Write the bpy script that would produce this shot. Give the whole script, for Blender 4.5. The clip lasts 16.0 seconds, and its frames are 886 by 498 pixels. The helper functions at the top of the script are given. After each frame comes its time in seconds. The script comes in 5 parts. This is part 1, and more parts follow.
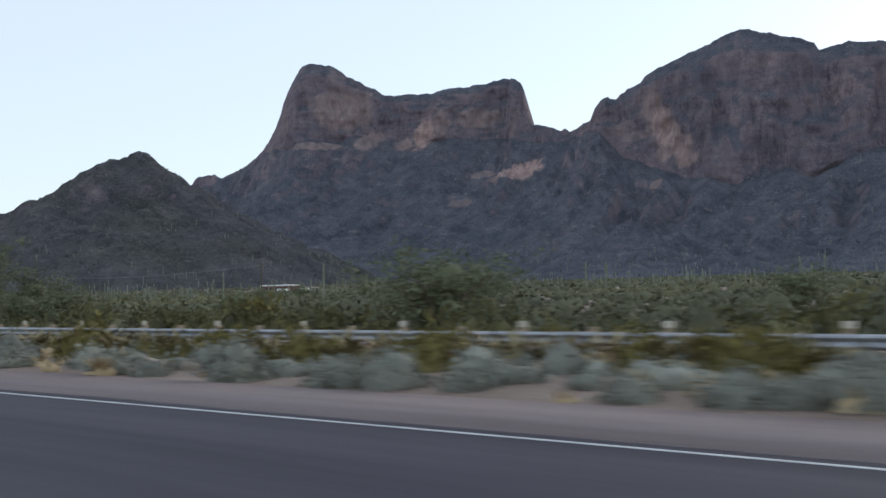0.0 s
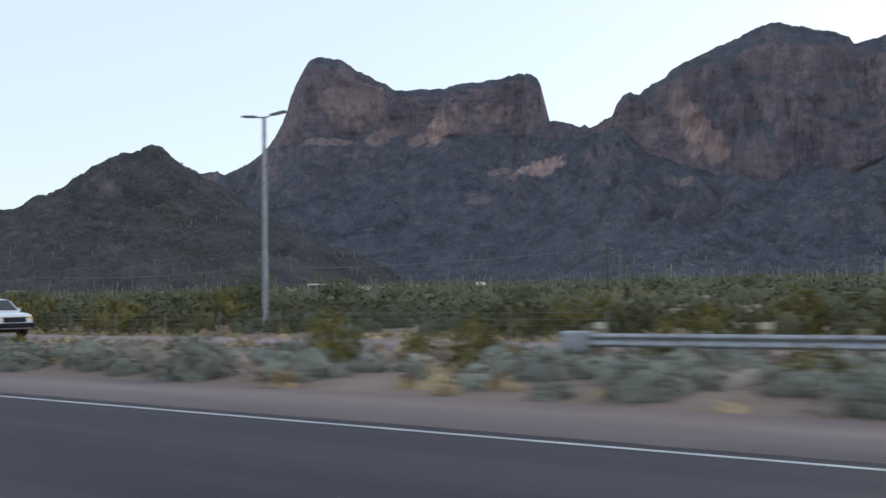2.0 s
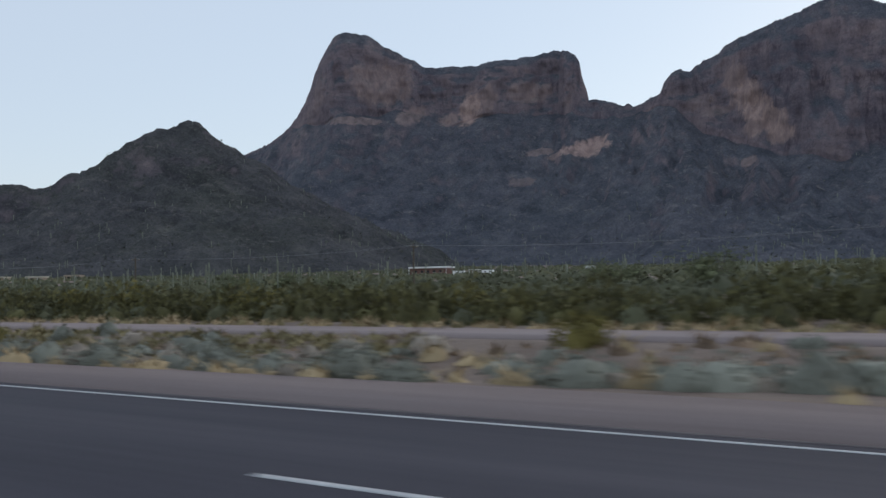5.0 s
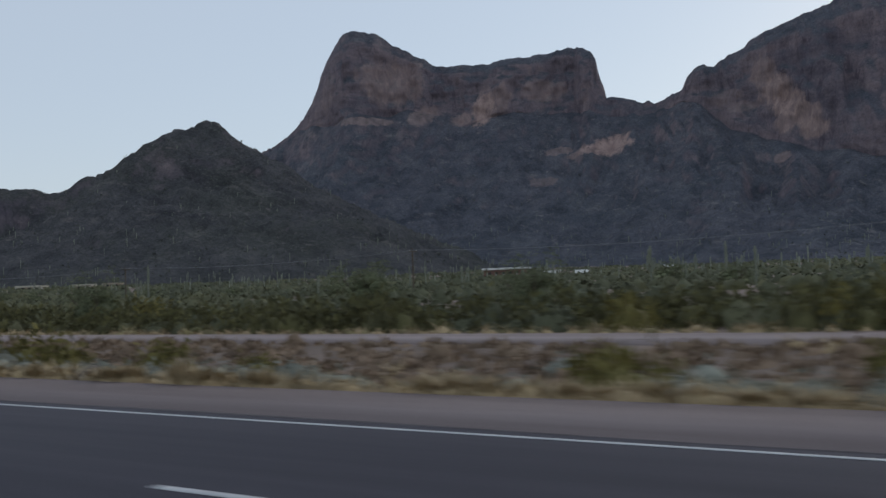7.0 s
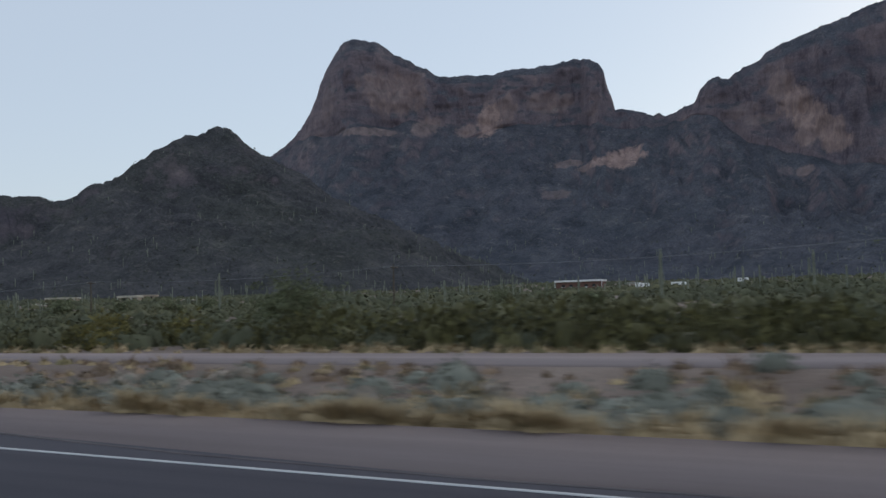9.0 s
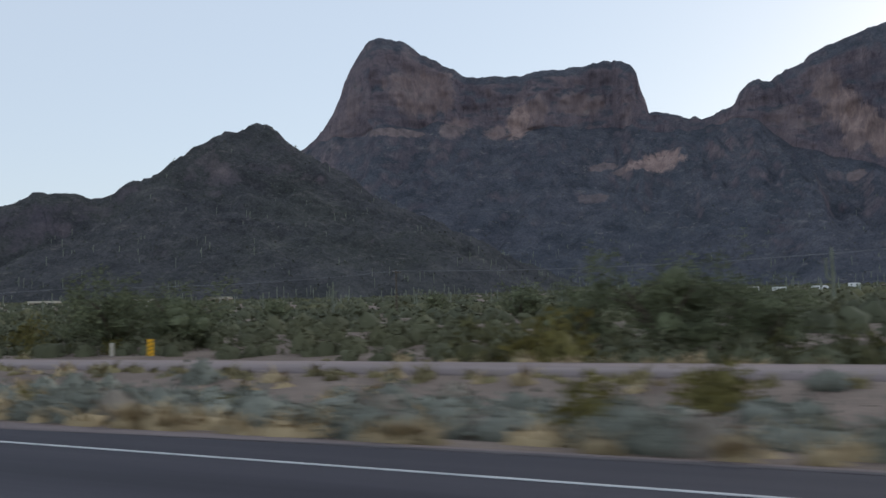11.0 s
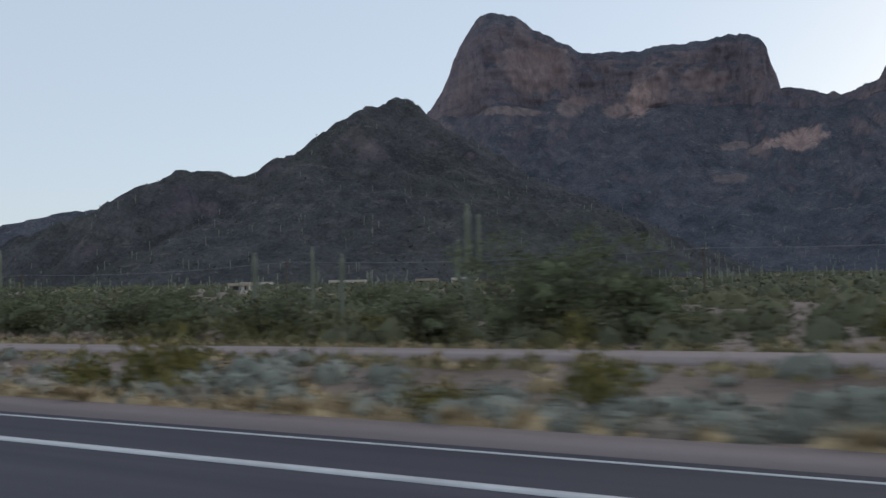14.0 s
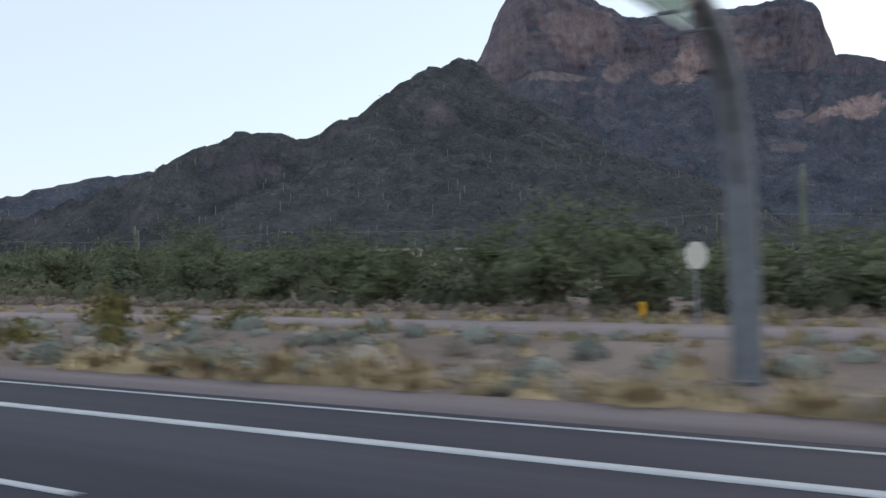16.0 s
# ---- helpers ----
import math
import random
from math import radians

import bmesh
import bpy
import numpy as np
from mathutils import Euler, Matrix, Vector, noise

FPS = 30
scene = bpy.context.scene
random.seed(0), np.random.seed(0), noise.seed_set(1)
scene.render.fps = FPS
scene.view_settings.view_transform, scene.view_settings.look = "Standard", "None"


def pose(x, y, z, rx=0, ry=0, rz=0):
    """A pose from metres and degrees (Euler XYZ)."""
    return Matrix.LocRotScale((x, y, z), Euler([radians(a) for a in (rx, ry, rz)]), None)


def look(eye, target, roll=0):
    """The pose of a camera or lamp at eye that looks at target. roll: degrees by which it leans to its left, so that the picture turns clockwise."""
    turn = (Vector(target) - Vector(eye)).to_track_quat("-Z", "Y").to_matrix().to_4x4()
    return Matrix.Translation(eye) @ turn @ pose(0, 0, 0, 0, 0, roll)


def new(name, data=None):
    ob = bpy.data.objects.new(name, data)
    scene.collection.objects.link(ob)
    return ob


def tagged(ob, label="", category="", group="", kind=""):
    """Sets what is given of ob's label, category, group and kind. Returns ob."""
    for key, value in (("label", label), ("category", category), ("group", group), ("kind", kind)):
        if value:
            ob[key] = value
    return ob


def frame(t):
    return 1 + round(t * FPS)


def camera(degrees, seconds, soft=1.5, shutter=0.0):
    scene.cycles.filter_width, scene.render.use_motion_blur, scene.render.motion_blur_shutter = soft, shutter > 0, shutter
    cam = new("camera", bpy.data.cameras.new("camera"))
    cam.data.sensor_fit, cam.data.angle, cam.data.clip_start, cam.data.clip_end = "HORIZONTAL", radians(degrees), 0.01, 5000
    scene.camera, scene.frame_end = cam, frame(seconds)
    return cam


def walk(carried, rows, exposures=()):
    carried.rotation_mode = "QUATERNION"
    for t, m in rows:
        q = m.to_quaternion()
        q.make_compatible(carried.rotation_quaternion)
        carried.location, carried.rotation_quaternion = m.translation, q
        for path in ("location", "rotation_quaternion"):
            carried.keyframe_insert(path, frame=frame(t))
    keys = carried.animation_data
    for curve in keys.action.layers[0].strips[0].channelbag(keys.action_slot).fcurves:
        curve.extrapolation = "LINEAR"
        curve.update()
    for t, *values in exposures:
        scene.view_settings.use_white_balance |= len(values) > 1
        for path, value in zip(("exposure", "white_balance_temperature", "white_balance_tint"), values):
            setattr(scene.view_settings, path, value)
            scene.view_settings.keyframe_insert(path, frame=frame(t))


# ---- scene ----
# World: x runs back along the motorway (the camera drives towards -x), y across it towards the mountains.
EYE_Z = 1.68
SPEED = 35.616


def view(t, side, yaw, pitch, roll):
    return t, pose(-SPEED * t, side, EYE_Z, 90 + pitch, 0, yaw) @ pose(0, 0, 0, 0, 0, roll)


cam = camera(49.51, 16.0, soft=1.5, shutter=0.23)
walk(cam, [
    view(0.0, -1.08, 37.04, 2.86, -1.06), view(0.5, -1.10, 36.52, 2.60, -1.17), view(1.0, -1.12, 36.40, 2.93, -1.01),
    view(1.5, -1.14, 36.04, 2.81, -0.94), view(2.0, -1.16, 35.71, 2.90, -1.01), view(2.5, -1.21, 35.85, 2.62, -0.88),
    view(3.0, -1.26, 35.99, 2.44, -0.84), view(3.5, -1.31, 35.93, 2.34, -0.80), view(4.0, -1.36, 35.66, 2.30, -0.84),
    view(4.5, -1.33, 35.04, 2.21, -0.93), view(5.0, -1.29, 34.33, 2.11, -1.04), view(5.5, -1.26, 33.82, 2.03, -1.20),
    view(6.0, -1.22, 33.71, 2.03, -1.44), view(6.5, -1.05, 33.05, 2.23, -1.60), view(7.0, -0.93, 32.86, 2.39, -1.90),
    view(7.5, -0.52, 31.47, 3.10, -1.70), view(8.0, -0.13, 31.50, 3.50, -1.85), view(8.5, 0.31, 31.23, 3.45, -1.82),
    view(9.0, 0.75, 30.62, 3.32, -1.72), view(9.5, 1.19, 29.94, 3.18, -1.56), view(10.0, 1.55, 29.43, 3.30, -1.48),
    view(10.5, 1.59, 29.35, 3.72, -1.50), view(11.0, 1.48, 29.69, 3.73, -1.35), view(11.5, 1.42, 30.00, 3.49, -1.52),
    view(12.0, 1.38, 30.58, 3.68, -1.48), view(12.5, 1.26, 30.31, 3.17, -1.36), view(13.0, 1.12, 30.48, 3.24, -1.38),
    view(13.5, 1.12, 31.43, 3.14, -1.18), view(14.0, 1.01, 32.56, 3.07, -1.16), view(14.5, 0.96, 33.36, 2.86, -1.06),
    view(15.0, 0.92, 33.21, 3.03, -0.85), view(15.5, 0.88, 32.86, 2.01, -0.79), view(16.0, 0.83, 32.23, 1.39, -0.75),
], exposures=[(0.0, 0.58), (3.0, 0.60), (3.5, 0.70), (6.0, -0.06), (6.5, 0.10), (7.0, -0.04), (8.0, 0.06), (10.5, 0.03), (11.0, 0.2), (11.5, 0.0), (12.0, 0.16), (12.5, 0.0), (13.0, 0.14), (14.0, 0.10), (15.0, 0.36), (16.0, 0.54)])

# ---- light: clear sky at dusk, the sun hidden, the light soft and even ----
SUN_ELEVATION, SUN_AZIMUTH = radians(12), radians(14)   # azimuth from +y towards +x
world = bpy.data.worlds.new("dusk_sky")
scene.world = world
world.use_nodes = True
wn = world.node_tree
wn.nodes.clear()
sky = wn.nodes.new("ShaderNodeTexSky")
sky.sky_type = "NISHITA"
sky.sun_disc = False
sky.sun_elevation, sky.sun_rotation = SUN_ELEVATION, SUN_AZIMUTH
sky.air_density, sky.dust_density, sky.ozone_density = 1.0, 1.0, 1.5
back = wn.nodes.new("ShaderNodeBackground")
back.inputs["Strength"].default_value = 0.15
wout = wn.nodes.new("ShaderNodeOutputWorld")
# thin high haze over the whole sky pales the blue
haze = wn.nodes.new("ShaderNodeMix")
haze.data_type = "RGBA"
haze.inputs[0].default_value = 0.68
haze.inputs[7].default_value = (4.0, 4.55, 5.4, 1)
wn.links.new(sky.outputs[0], haze.inputs[6])
wn.links.new(haze.outputs[2], back.inputs[0])
wn.links.new(back.outputs[0], wout.inputs[0])
sun_data = bpy.data.lights.new("sun", "SUN")
sun_data.energy, sun_data.angle, sun_data.color = 0.6, radians(60), (1.0, 0.95, 0.90)
sun = new("sun", sun_data)
sun_way = Vector((math.sin(SUN_AZIMUTH) * math.cos(SUN_ELEVATION), math.cos(SUN_AZIMUTH) * math.cos(SUN_ELEVATION), math.sin(SUN_ELEVATION)))
sun.matrix_world = look(sun_way * 3000, (0, 0, 0))


# ---- materials ----
def ramp(nt, fac, stops):
    n = nt.nodes.new("ShaderNodeValToRGB")
    while len(n.color_ramp.elements) < len(stops):
        n.color_ramp.elements.new(0.5)
    for e, (at, c) in zip(n.color_ramp.elements, stops):
        e.position, e.color = at, (*c, 1)
    nt.links.new(fac, n.inputs[0])
    return n.outputs[0]


def noise_node(nt, scale, detail=4, rough=0.6, stretch=None, coords="Object"):
    tc = nt.nodes.new("ShaderNodeTexCoord")
    src = tc.outputs[coords]
    if stretch:
        mp = nt.nodes.new("ShaderNodeMapping")
        mp.inputs["Scale"].default_value = stretch
        nt.links.new(src, mp.inputs[0])
        src = mp.outputs[0]
    n = nt.nodes.new("ShaderNodeTexNoise")
    n.inputs["Scale"].default_value, n.inputs["Detail"].default_value, n.inputs["Roughness"].default_value = scale, detail, rough
    nt.links.new(src, n.inputs["Vector"])
    return n.outputs["Fac"]


def mix(nt, fac, a, b, blend="MIX"):
    n = nt.nodes.new("ShaderNodeMix")
    n.data_type, n.blend_type = "RGBA", blend
    for sock, val in ((n.inputs[0], fac), (n.inputs[6], a), (n.inputs[7], b)):
        if isinstance(val, (int, float)):
            sock.default_value = val
        elif isinstance(val, tuple):
            sock.default_value = (*val, 1)
        else:
            nt.links.new(val, sock)
    return n.outputs[2]


def math_node(nt, op, a, b=0.5):
    n = nt.nodes.new("ShaderNodeMath")
    n.operation = op
    for sock, val in ((n.inputs[0], a), (n.inputs[1], b)):
        if isinstance(val, (int, float)):
            sock.default_value = val
        else:
            nt.links.new(val, sock)
    return n.outputs[0]


def material(name, stops, scale=1.0, detail=5, rough=0.85, metal=0.0, bump=0.0, bump_scale=None, stretch=None, vary="", spread=0.25,
             fine=None, specular=0.3):
    """A noise-coloured surface. vary: 'object' or 'island' shifts the brightness piece by piece. fine: (scale, amount) of a second grain."""
    m = bpy.data.materials.new(name)
    m.use_nodes = True
    nt = m.node_tree
    b = nt.nodes["Principled BSDF"]
    colour = ramp(nt, noise_node(nt, scale, detail, 0.6, stretch), stops)
    if fine:
        g = noise_node(nt, fine[0], 3, 0.7)
        colour = mix(nt, fine[1], colour, ramp(nt, g, [(0.3, (0.25, 0.25, 0.25)), (0.7, (1.0, 1.0, 1.0))]), "MULTIPLY")
    if vary:
        if vary == "object":
            r = nt.nodes.new("ShaderNodeObjectInfo").outputs["Random"]
        else:
            r = nt.nodes.new("ShaderNodeNewGeometry").outputs["Random Per Island"]
        k = math_node(nt, "MULTIPLY_ADD", r, 2 * spread)
        k.node.inputs[2].default_value = 1 - spread
        h = nt.nodes.new("ShaderNodeHueSaturation")
        nt.links.new(k, h.inputs["Value"])
        nt.links.new(colour, h.inputs["Color"])
        colour = h.outputs[0]
    nt.links.new(colour, b.inputs["Base Color"])
    b.inputs["Roughness"].default_value, b.inputs["Metallic"].default_value = rough, metal
    b.inputs["Specular IOR Level"].default_value = specular
    if bump:
        bp = nt.nodes.new("ShaderNodeBump")
        bp.inputs["Strength"].default_value, bp.inputs["Distance"].default_value = bump, 0.05
        nt.links.new(noise_node(nt, bump_scale or scale * 8, 4, 0.6), bp.inputs["Height"])
        nt.links.new(bp.outputs[0], b.inputs["Normal"])
    return m


M_SOIL = material("desert_soil", [(0.3, (0.175, 0.125, 0.098)), (0.55, (0.26, 0.195, 0.156)), (0.75, (0.34, 0.262, 0.212))], 0.25, 8, 0.95, bump=0.6, bump_scale=6, fine=(9, 0.5))
M_ASPHALT = material("asphalt", [(0.32, (0.043, 0.041, 0.054)), (0.68, (0.090, 0.086, 0.104))], 0.5, 6, 0.75, bump=0.3, bump_scale=60, stretch=(0.05, 1, 1), fine=(45, 0.35), specular=0.08)
M_SHOULDER = material("shoulder_asphalt", [(0.3, (0.200, 0.160, 0.153)), (0.7, (0.285, 0.234, 0.225))], 0.6, 6, 0.9, bump=0.3, bump_scale=60, stretch=(0.1, 1, 1), fine=(40, 0.35), specular=0.08)
M_FRONTAGE = material("frontage_asphalt", [(0.3, (0.26, 0.21, 0.20)), (0.7, (0.36, 0.295, 0.28))], 0.5, 6, 0.9, stretch=(0.1, 1, 1), fine=(30, 0.3), specular=0.08)
M_TAR = material("old_tar", [(0.3, (0.075, 0.066, 0.070)), (0.7, (0.13, 0.115, 0.118))], 1.2, 6, 0.8, specular=0.1)
M_STAIN = material("worn_tar_stain", [(0.35, (0.105, 0.090, 0.092)), (0.65, (0.20, 0.166, 0.160))], 1.6, 8, 0.85, specular=0.1)
M_PAINT = material("white_road_paint", [(0.3, (0.46, 0.46, 0.465)), (0.7, (0.67, 0.67, 0.665))], 1.5, 6, 0.6, fine=(20, 0.35))


def plain(name, colour, rough=0.6, metal=0.0, wear=0.25, scale=3.0):
    dark = tuple(c * (1 - wear) for c in colour)
    return material(name, [(0.35, dark), (0.65, colour)], scale, 5, rough, metal)


# ---- helpers for meshes ----
def fade(t):
    return t * t * t * (t * (t * 6 - 15) + 10)


def lattice(ix, iy, iz, seed):
    h = (ix.astype(np.int64) * 374761393 + iy.astype(np.int64) * 668265263 + iz.astype(np.int64) * 2147483647 + seed * 1274126177) & 0xFFFFFFFF
    h = ((h ^ (h >> 13)) * 1274126177) & 0xFFFFFFFF
    return ((h ^ (h >> 16)) & 0xFFFF) / 65535.0


def value_noise(x, y, z=0.0, seed=0):
    x, y, z = np.broadcast_arrays(np.asarray(x, float), np.asarray(y, float), np.asarray(z, float))
    x0, y0, z0 = np.floor(x), np.floor(y), np.floor(z)
    u, v, w = fade(x - x0), fade(y - y0), fade(z - z0)
    out = 0.0
    for i in (0, 1):
        for j in (0, 1):
            for k in (0, 1):
                out = out + lattice(x0 + i, y0 + j, z0 + k, seed) * (u if i else 1 - u) * (v if j else 1 - v) * (w if k else 1 - w)
    return out * 2 - 1


def fbm(x, y, z=0.0, octaves=4, seed=0, gain=0.5):
    total, amp = 0.0, 1.0
    for o in range(octaves):
        total = total + amp * value_noise(np.asarray(x) * 2 ** o, np.asarray(y) * 2 ** o, np.asarray(z) * 2 ** o, seed + o * 17)
        amp *= gain
    return total


def grid_mesh(name, P):
    """A mesh from an array of rows x columns of places."""
    n, m = P.shape[:2]
    idx = np.arange(n * m).reshape(n, m)
    quads = np.stack([idx[:-1, :-1], idx[:-1, 1:], idx[1:, 1:], idx[1:, :-1]], -1).reshape(-1, 4)
    return array_mesh(name, P.reshape(-1, 3), quads)


def array_mesh(name, verts, faces, slots=None):
    me = bpy.data.meshes.new(name)
    k = faces.shape[1]
    me.vertices.add(len(verts))
    me.vertices.foreach_set("co", np.ascontiguousarray(verts, dtype=np.float32).ravel())
    me.loops.add(faces.size)
    me.loops.foreach_set("vertex_index", np.ascontiguousarray(faces, dtype=np.int32).ravel())
    me.polygons.add(len(faces))
    me.polygons.foreach_set("loop_start", np.arange(0, faces.size, k, dtype=np.int32))
    if slots is not None:
        me.polygons.foreach_set("material_index", np.ascontiguousarray(slots, dtype=np.int32))
    me.update(calc_edges=True)
    me.validate()
    return me


def smooth(me):
    me.polygons.foreach_set("use_smooth", [True] * len(me.polygons))
    return me


def thing(name, label, category, group="", kind="", at=(0, 0, 0), turn=0, size=1.0):
    e = new(name)
    e.empty_display_size = 0.1
    e.matrix_world = pose(*at, 0, 0, turn) @ Matrix.Scale(size, 4)
    return tagged(e, label, category, group, kind)


def part(name, bm, mat, parent=None, label=""):
    """Links a bmesh or a mesh as one object under a thing or a part."""
    if isinstance(bm, bmesh.types.BMesh):
        me = bpy.data.meshes.new(name)
        bm.to_mesh(me)
        bm.free()
    else:
        me = bm
    for m in (mat if isinstance(mat, (list, tuple)) else [mat]):
        if len(me.materials) < (len(mat) if isinstance(mat, (list, tuple)) else 1):
            me.materials.append(m)
    ob = new(name, me)
    if parent is not None:
        ob.parent = parent
    return tagged(ob, label)


def box(size, at=(0, 0, 0), bevel=0.0, bm=None, turn=None):
    bm = bm or bmesh.new()
    m = Matrix.Translation(at) @ (turn or Matrix.Identity(4)) @ Matrix.Diagonal((*size, 1))
    vs = bmesh.ops.create_cube(bm, size=1, matrix=m)["verts"]
    if bevel:
        es = list({e for v in vs for e in v.link_edges})
        bmesh.ops.bevel(bm, geom=es, offset=bevel, segments=2, affect="EDGES", profile=0.5)
    return bm


def rod(a, b, r0, r1=None, sides=10, bm=None):
    bm = bm or bmesh.new()
    a, b = Vector(a), Vector(b)
    m = Matrix.Translation((a + b) / 2) @ (b - a).to_track_quat("Z", "Y").to_matrix().to_4x4()
    bmesh.ops.create_cone(bm, cap_ends=True, segments=sides, radius1=r0, radius2=r0 if r1 is None else r1, depth=(b - a).length, matrix=m)
    return bm


def tube(points, radii, sides=8, bm=None):
    """A bent, tapering tube through the points."""
    bm = bm or bmesh.new()
    rings = []
    pts = [Vector(p) for p in points]
    for i, p in enumerate(pts):
        d = (pts[min(i + 1, len(pts) - 1)] - pts[max(i - 1, 0)]).normalized()
        q = d.to_track_quat("Z", "Y")
        rings.append([bm.verts.new(p + q @ Vector((math.cos(2 * math.pi * k / sides) * radii[i], math.sin(2 * math.pi * k / sides) * radii[i], 0))) for k in range(sides)])
    for a, b in zip(rings[:-1], rings[1:]):
        for k in range(sides):
            bm.faces.new((a[k], a[(k + 1) % sides], b[(k + 1) % sides], b[k]))
    bm.faces.new(rings[0][::-1])
    bm.faces.new(rings[-1])
    return bm


# ---- ground ----
def ground_z(x, y):
    """Height of the desert floor: a shallow swale beside the motorway, then a plain that climbs gently to the mountains."""
    x, y = np.asarray(x, float), np.asarray(y, float)
    rise = np.clip(y - 34, 0, None) * 0.0153 + np.clip(y - 480, 0, None) * 0.012
    rise = rise + np.clip(-x - 520, 0, 700) * 0.017 * np.clip((y - 60) / 200, 0, 1)
    rough = fbm(x / 5.0, y / 5.0, 0, 3, 5) * 0.10 + fbm(x / 40.0, y / 40.0, 0, 2, 9) * 0.25
    swale = -0.45 * np.exp(-((y - 18.0) / 3.2) ** 2)
    near = np.clip((y - 12.3) / 2.0, 0, 1) * (1 - np.clip((y - 22.0) / 1.6, 0, 1)) + np.clip((y - 30.4) / 5, 0, 1)
    left = np.clip((-9.5 - y) / 5, 0, 1)
    wash = -0.45 * np.clip((y - 30.2) / 4, 0, 1) * (1 - np.clip((y - 40) / 6, 0, 1)) * np.clip((-x - 375) / 20, 0, 1) * np.clip((x + 475) / 20, 0, 1)
    swale = swale * np.clip((-x - 70) / 60, 0.1, 1)
    return rise + swale * near + rough * (near + left) + wash - 0.06


def spread(stops):
    out = [stops[0][0]]
    for (a, step), (b, _) in zip(stops[:-1], stops[1:]):
        n = max(1, round((b - a) / step))
        out += [a + (b - a) * (k + 1) / n for k in range(n)]
    return np.array(out)


gx = spread([(-4600, 200), (-1800, 60), (-1200, 12), (-760, 2.6), (40, 8), (300, 100), (4600, 1)])
gy = spread([(-4600, 300), (-600, 60), (-60, 6), (-10, 2), (12, 0.7), (36, 3), (120, 12), (700, 60), (1400, 200), (4600, 1)])
GX, GY = np.meshgrid(gx, gy)
ground = part("ground", smooth(grid_mesh("ground", np.stack([GX, GY, ground_z(GX, GY)], -1))), M_SOIL)
tagged(ground, "pinkish tan desert soil sloping up to the mountains", "ground", kind="structure")


def strip(name, x0, x1, y0, y1, z, mat, label, category, thick=0.12, step=10.0):
    """A long slab of paving with real thickness; y0 and y1 may be functions of x."""
    xs = np.linspace(x0, x1, max(2, int((x1 - x0) / step)))
    lo = np.array([y0(x) if callable(y0) else y0 for x in xs])
    hi = np.array([y1(x) if callable(y1) else y1 for x in xs])
    rows = [np.stack([xs, lo, xs * 0 + z - thick], -1), np.stack([xs, lo, xs * 0 + z], -1), np.stack([xs, hi, xs * 0 + z], -1), np.stack([xs, hi, xs * 0 + z - thick], -1)]
    ob = part(name, grid_mesh(name, np.stack(rows)), mat)
    return tagged(ob, label, category, kind="structure")


def fog_y(x):
    """The edge line runs out where the exit lane opens."""
    u = min(1, max(0, (-x - 330) / 60))
    return 8.56 + 1.66 * u * u * (3 - 2 * u)


def edge_y(x):
    """Where the dark carriageway ends: just past the edge line, but wider along the start of the exit lane."""
    wide = min(1, max(0, (-x - 328) / 22)) * min(1, max(0, (x + 418) / 20))
    return fog_y(x) + 0.36 + 0.03 * math.sin(x * 0.7) + wide * (11.75 - fog_y(x) - 0.36)


road = strip("road", -1500, 500, -6.0, edge_y, 0.0, M_ASPHALT, "dark grey asphalt motorway carriageway", "road")
shoulder = strip("shoulder", -1500, 500, edge_y, lambda x: 12.1 + 0.12 * math.sin(x * 0.13) + 0.07 * math.sin(x * 0.41), -0.004, M_SHOULDER, "paler pinkish asphalt hard shoulder", "shoulder")
frontage = strip("frontage_road", -1500, 500, 24.4, 29.6, 0.0, M_FRONTAGE, "pale narrow asphalt frontage road", "road")

seam = strip("seam", -470, 500, lambda x: edge_y(x) - 0.05 + 0.03 * math.sin(x * 0.21), lambda x: edge_y(x) + 0.07 + 0.05 * math.sin(x * 0.33) + 0.03 * math.sin(x * 1.1), 0.004, M_TAR, "dark tar seam between carriageway and shoulder", "seam", 0.004, 4.0)


def tar_patch(x, y, length, width, seed):
    """A thin irregular patch of spilt tar on the shoulder."""
    r = np.random.RandomState(seed)
    bm = bmesh.new()
    n = 26
    pts = [(x + length / 2 * math.cos(a) * (0.75 + 0.3 * r.rand()), y + width / 2 * math.sin(a) * (0.7 + 0.4 * r.rand())) for a in np.linspace(0, 2 * math.pi, n, endpoint=False)]
    face = bm.faces.new([bm.verts.new((px, py, -0.002)) for px, py in pts])
    ext = bmesh.ops.extrude_face_region(bm, geom=[face])
    bmesh.ops.translate(bm, verts=[v for v in ext["geom"] if isinstance(v, bmesh.types.BMVert)], vec=(0, 0, 0.004))
    bmesh.ops.recalc_face_normals(bm, faces=bm.faces)
    tagged(part("tar_patch", bm, M_STAIN), "dark stain of old tar on the hard shoulder", "stain", kind="structure")


tar_patch(-218.5, 10.9, 7.0, 1.3, 1)
tar_patch(-95.0, 10.6, 3.0, 0.5, 2)
tar_patch(-305.0, 10.2, 2.4, 0.3, 3)
edge_line = strip("edge_line", -1500, 500, lambda x: fog_y(x) - 0.043, lambda x: fog_y(x) + 0.043, 0.008, M_PAINT, "thin solid white edge line", "road marking", 0.006)
def dash_y(x):
    """The lane line drifts over a little beside the exit lane."""
    u = min(1, max(0, (-x - 500) / 55))
    return 4.91 + 0.7 * u * u * (3 - 2 * u)


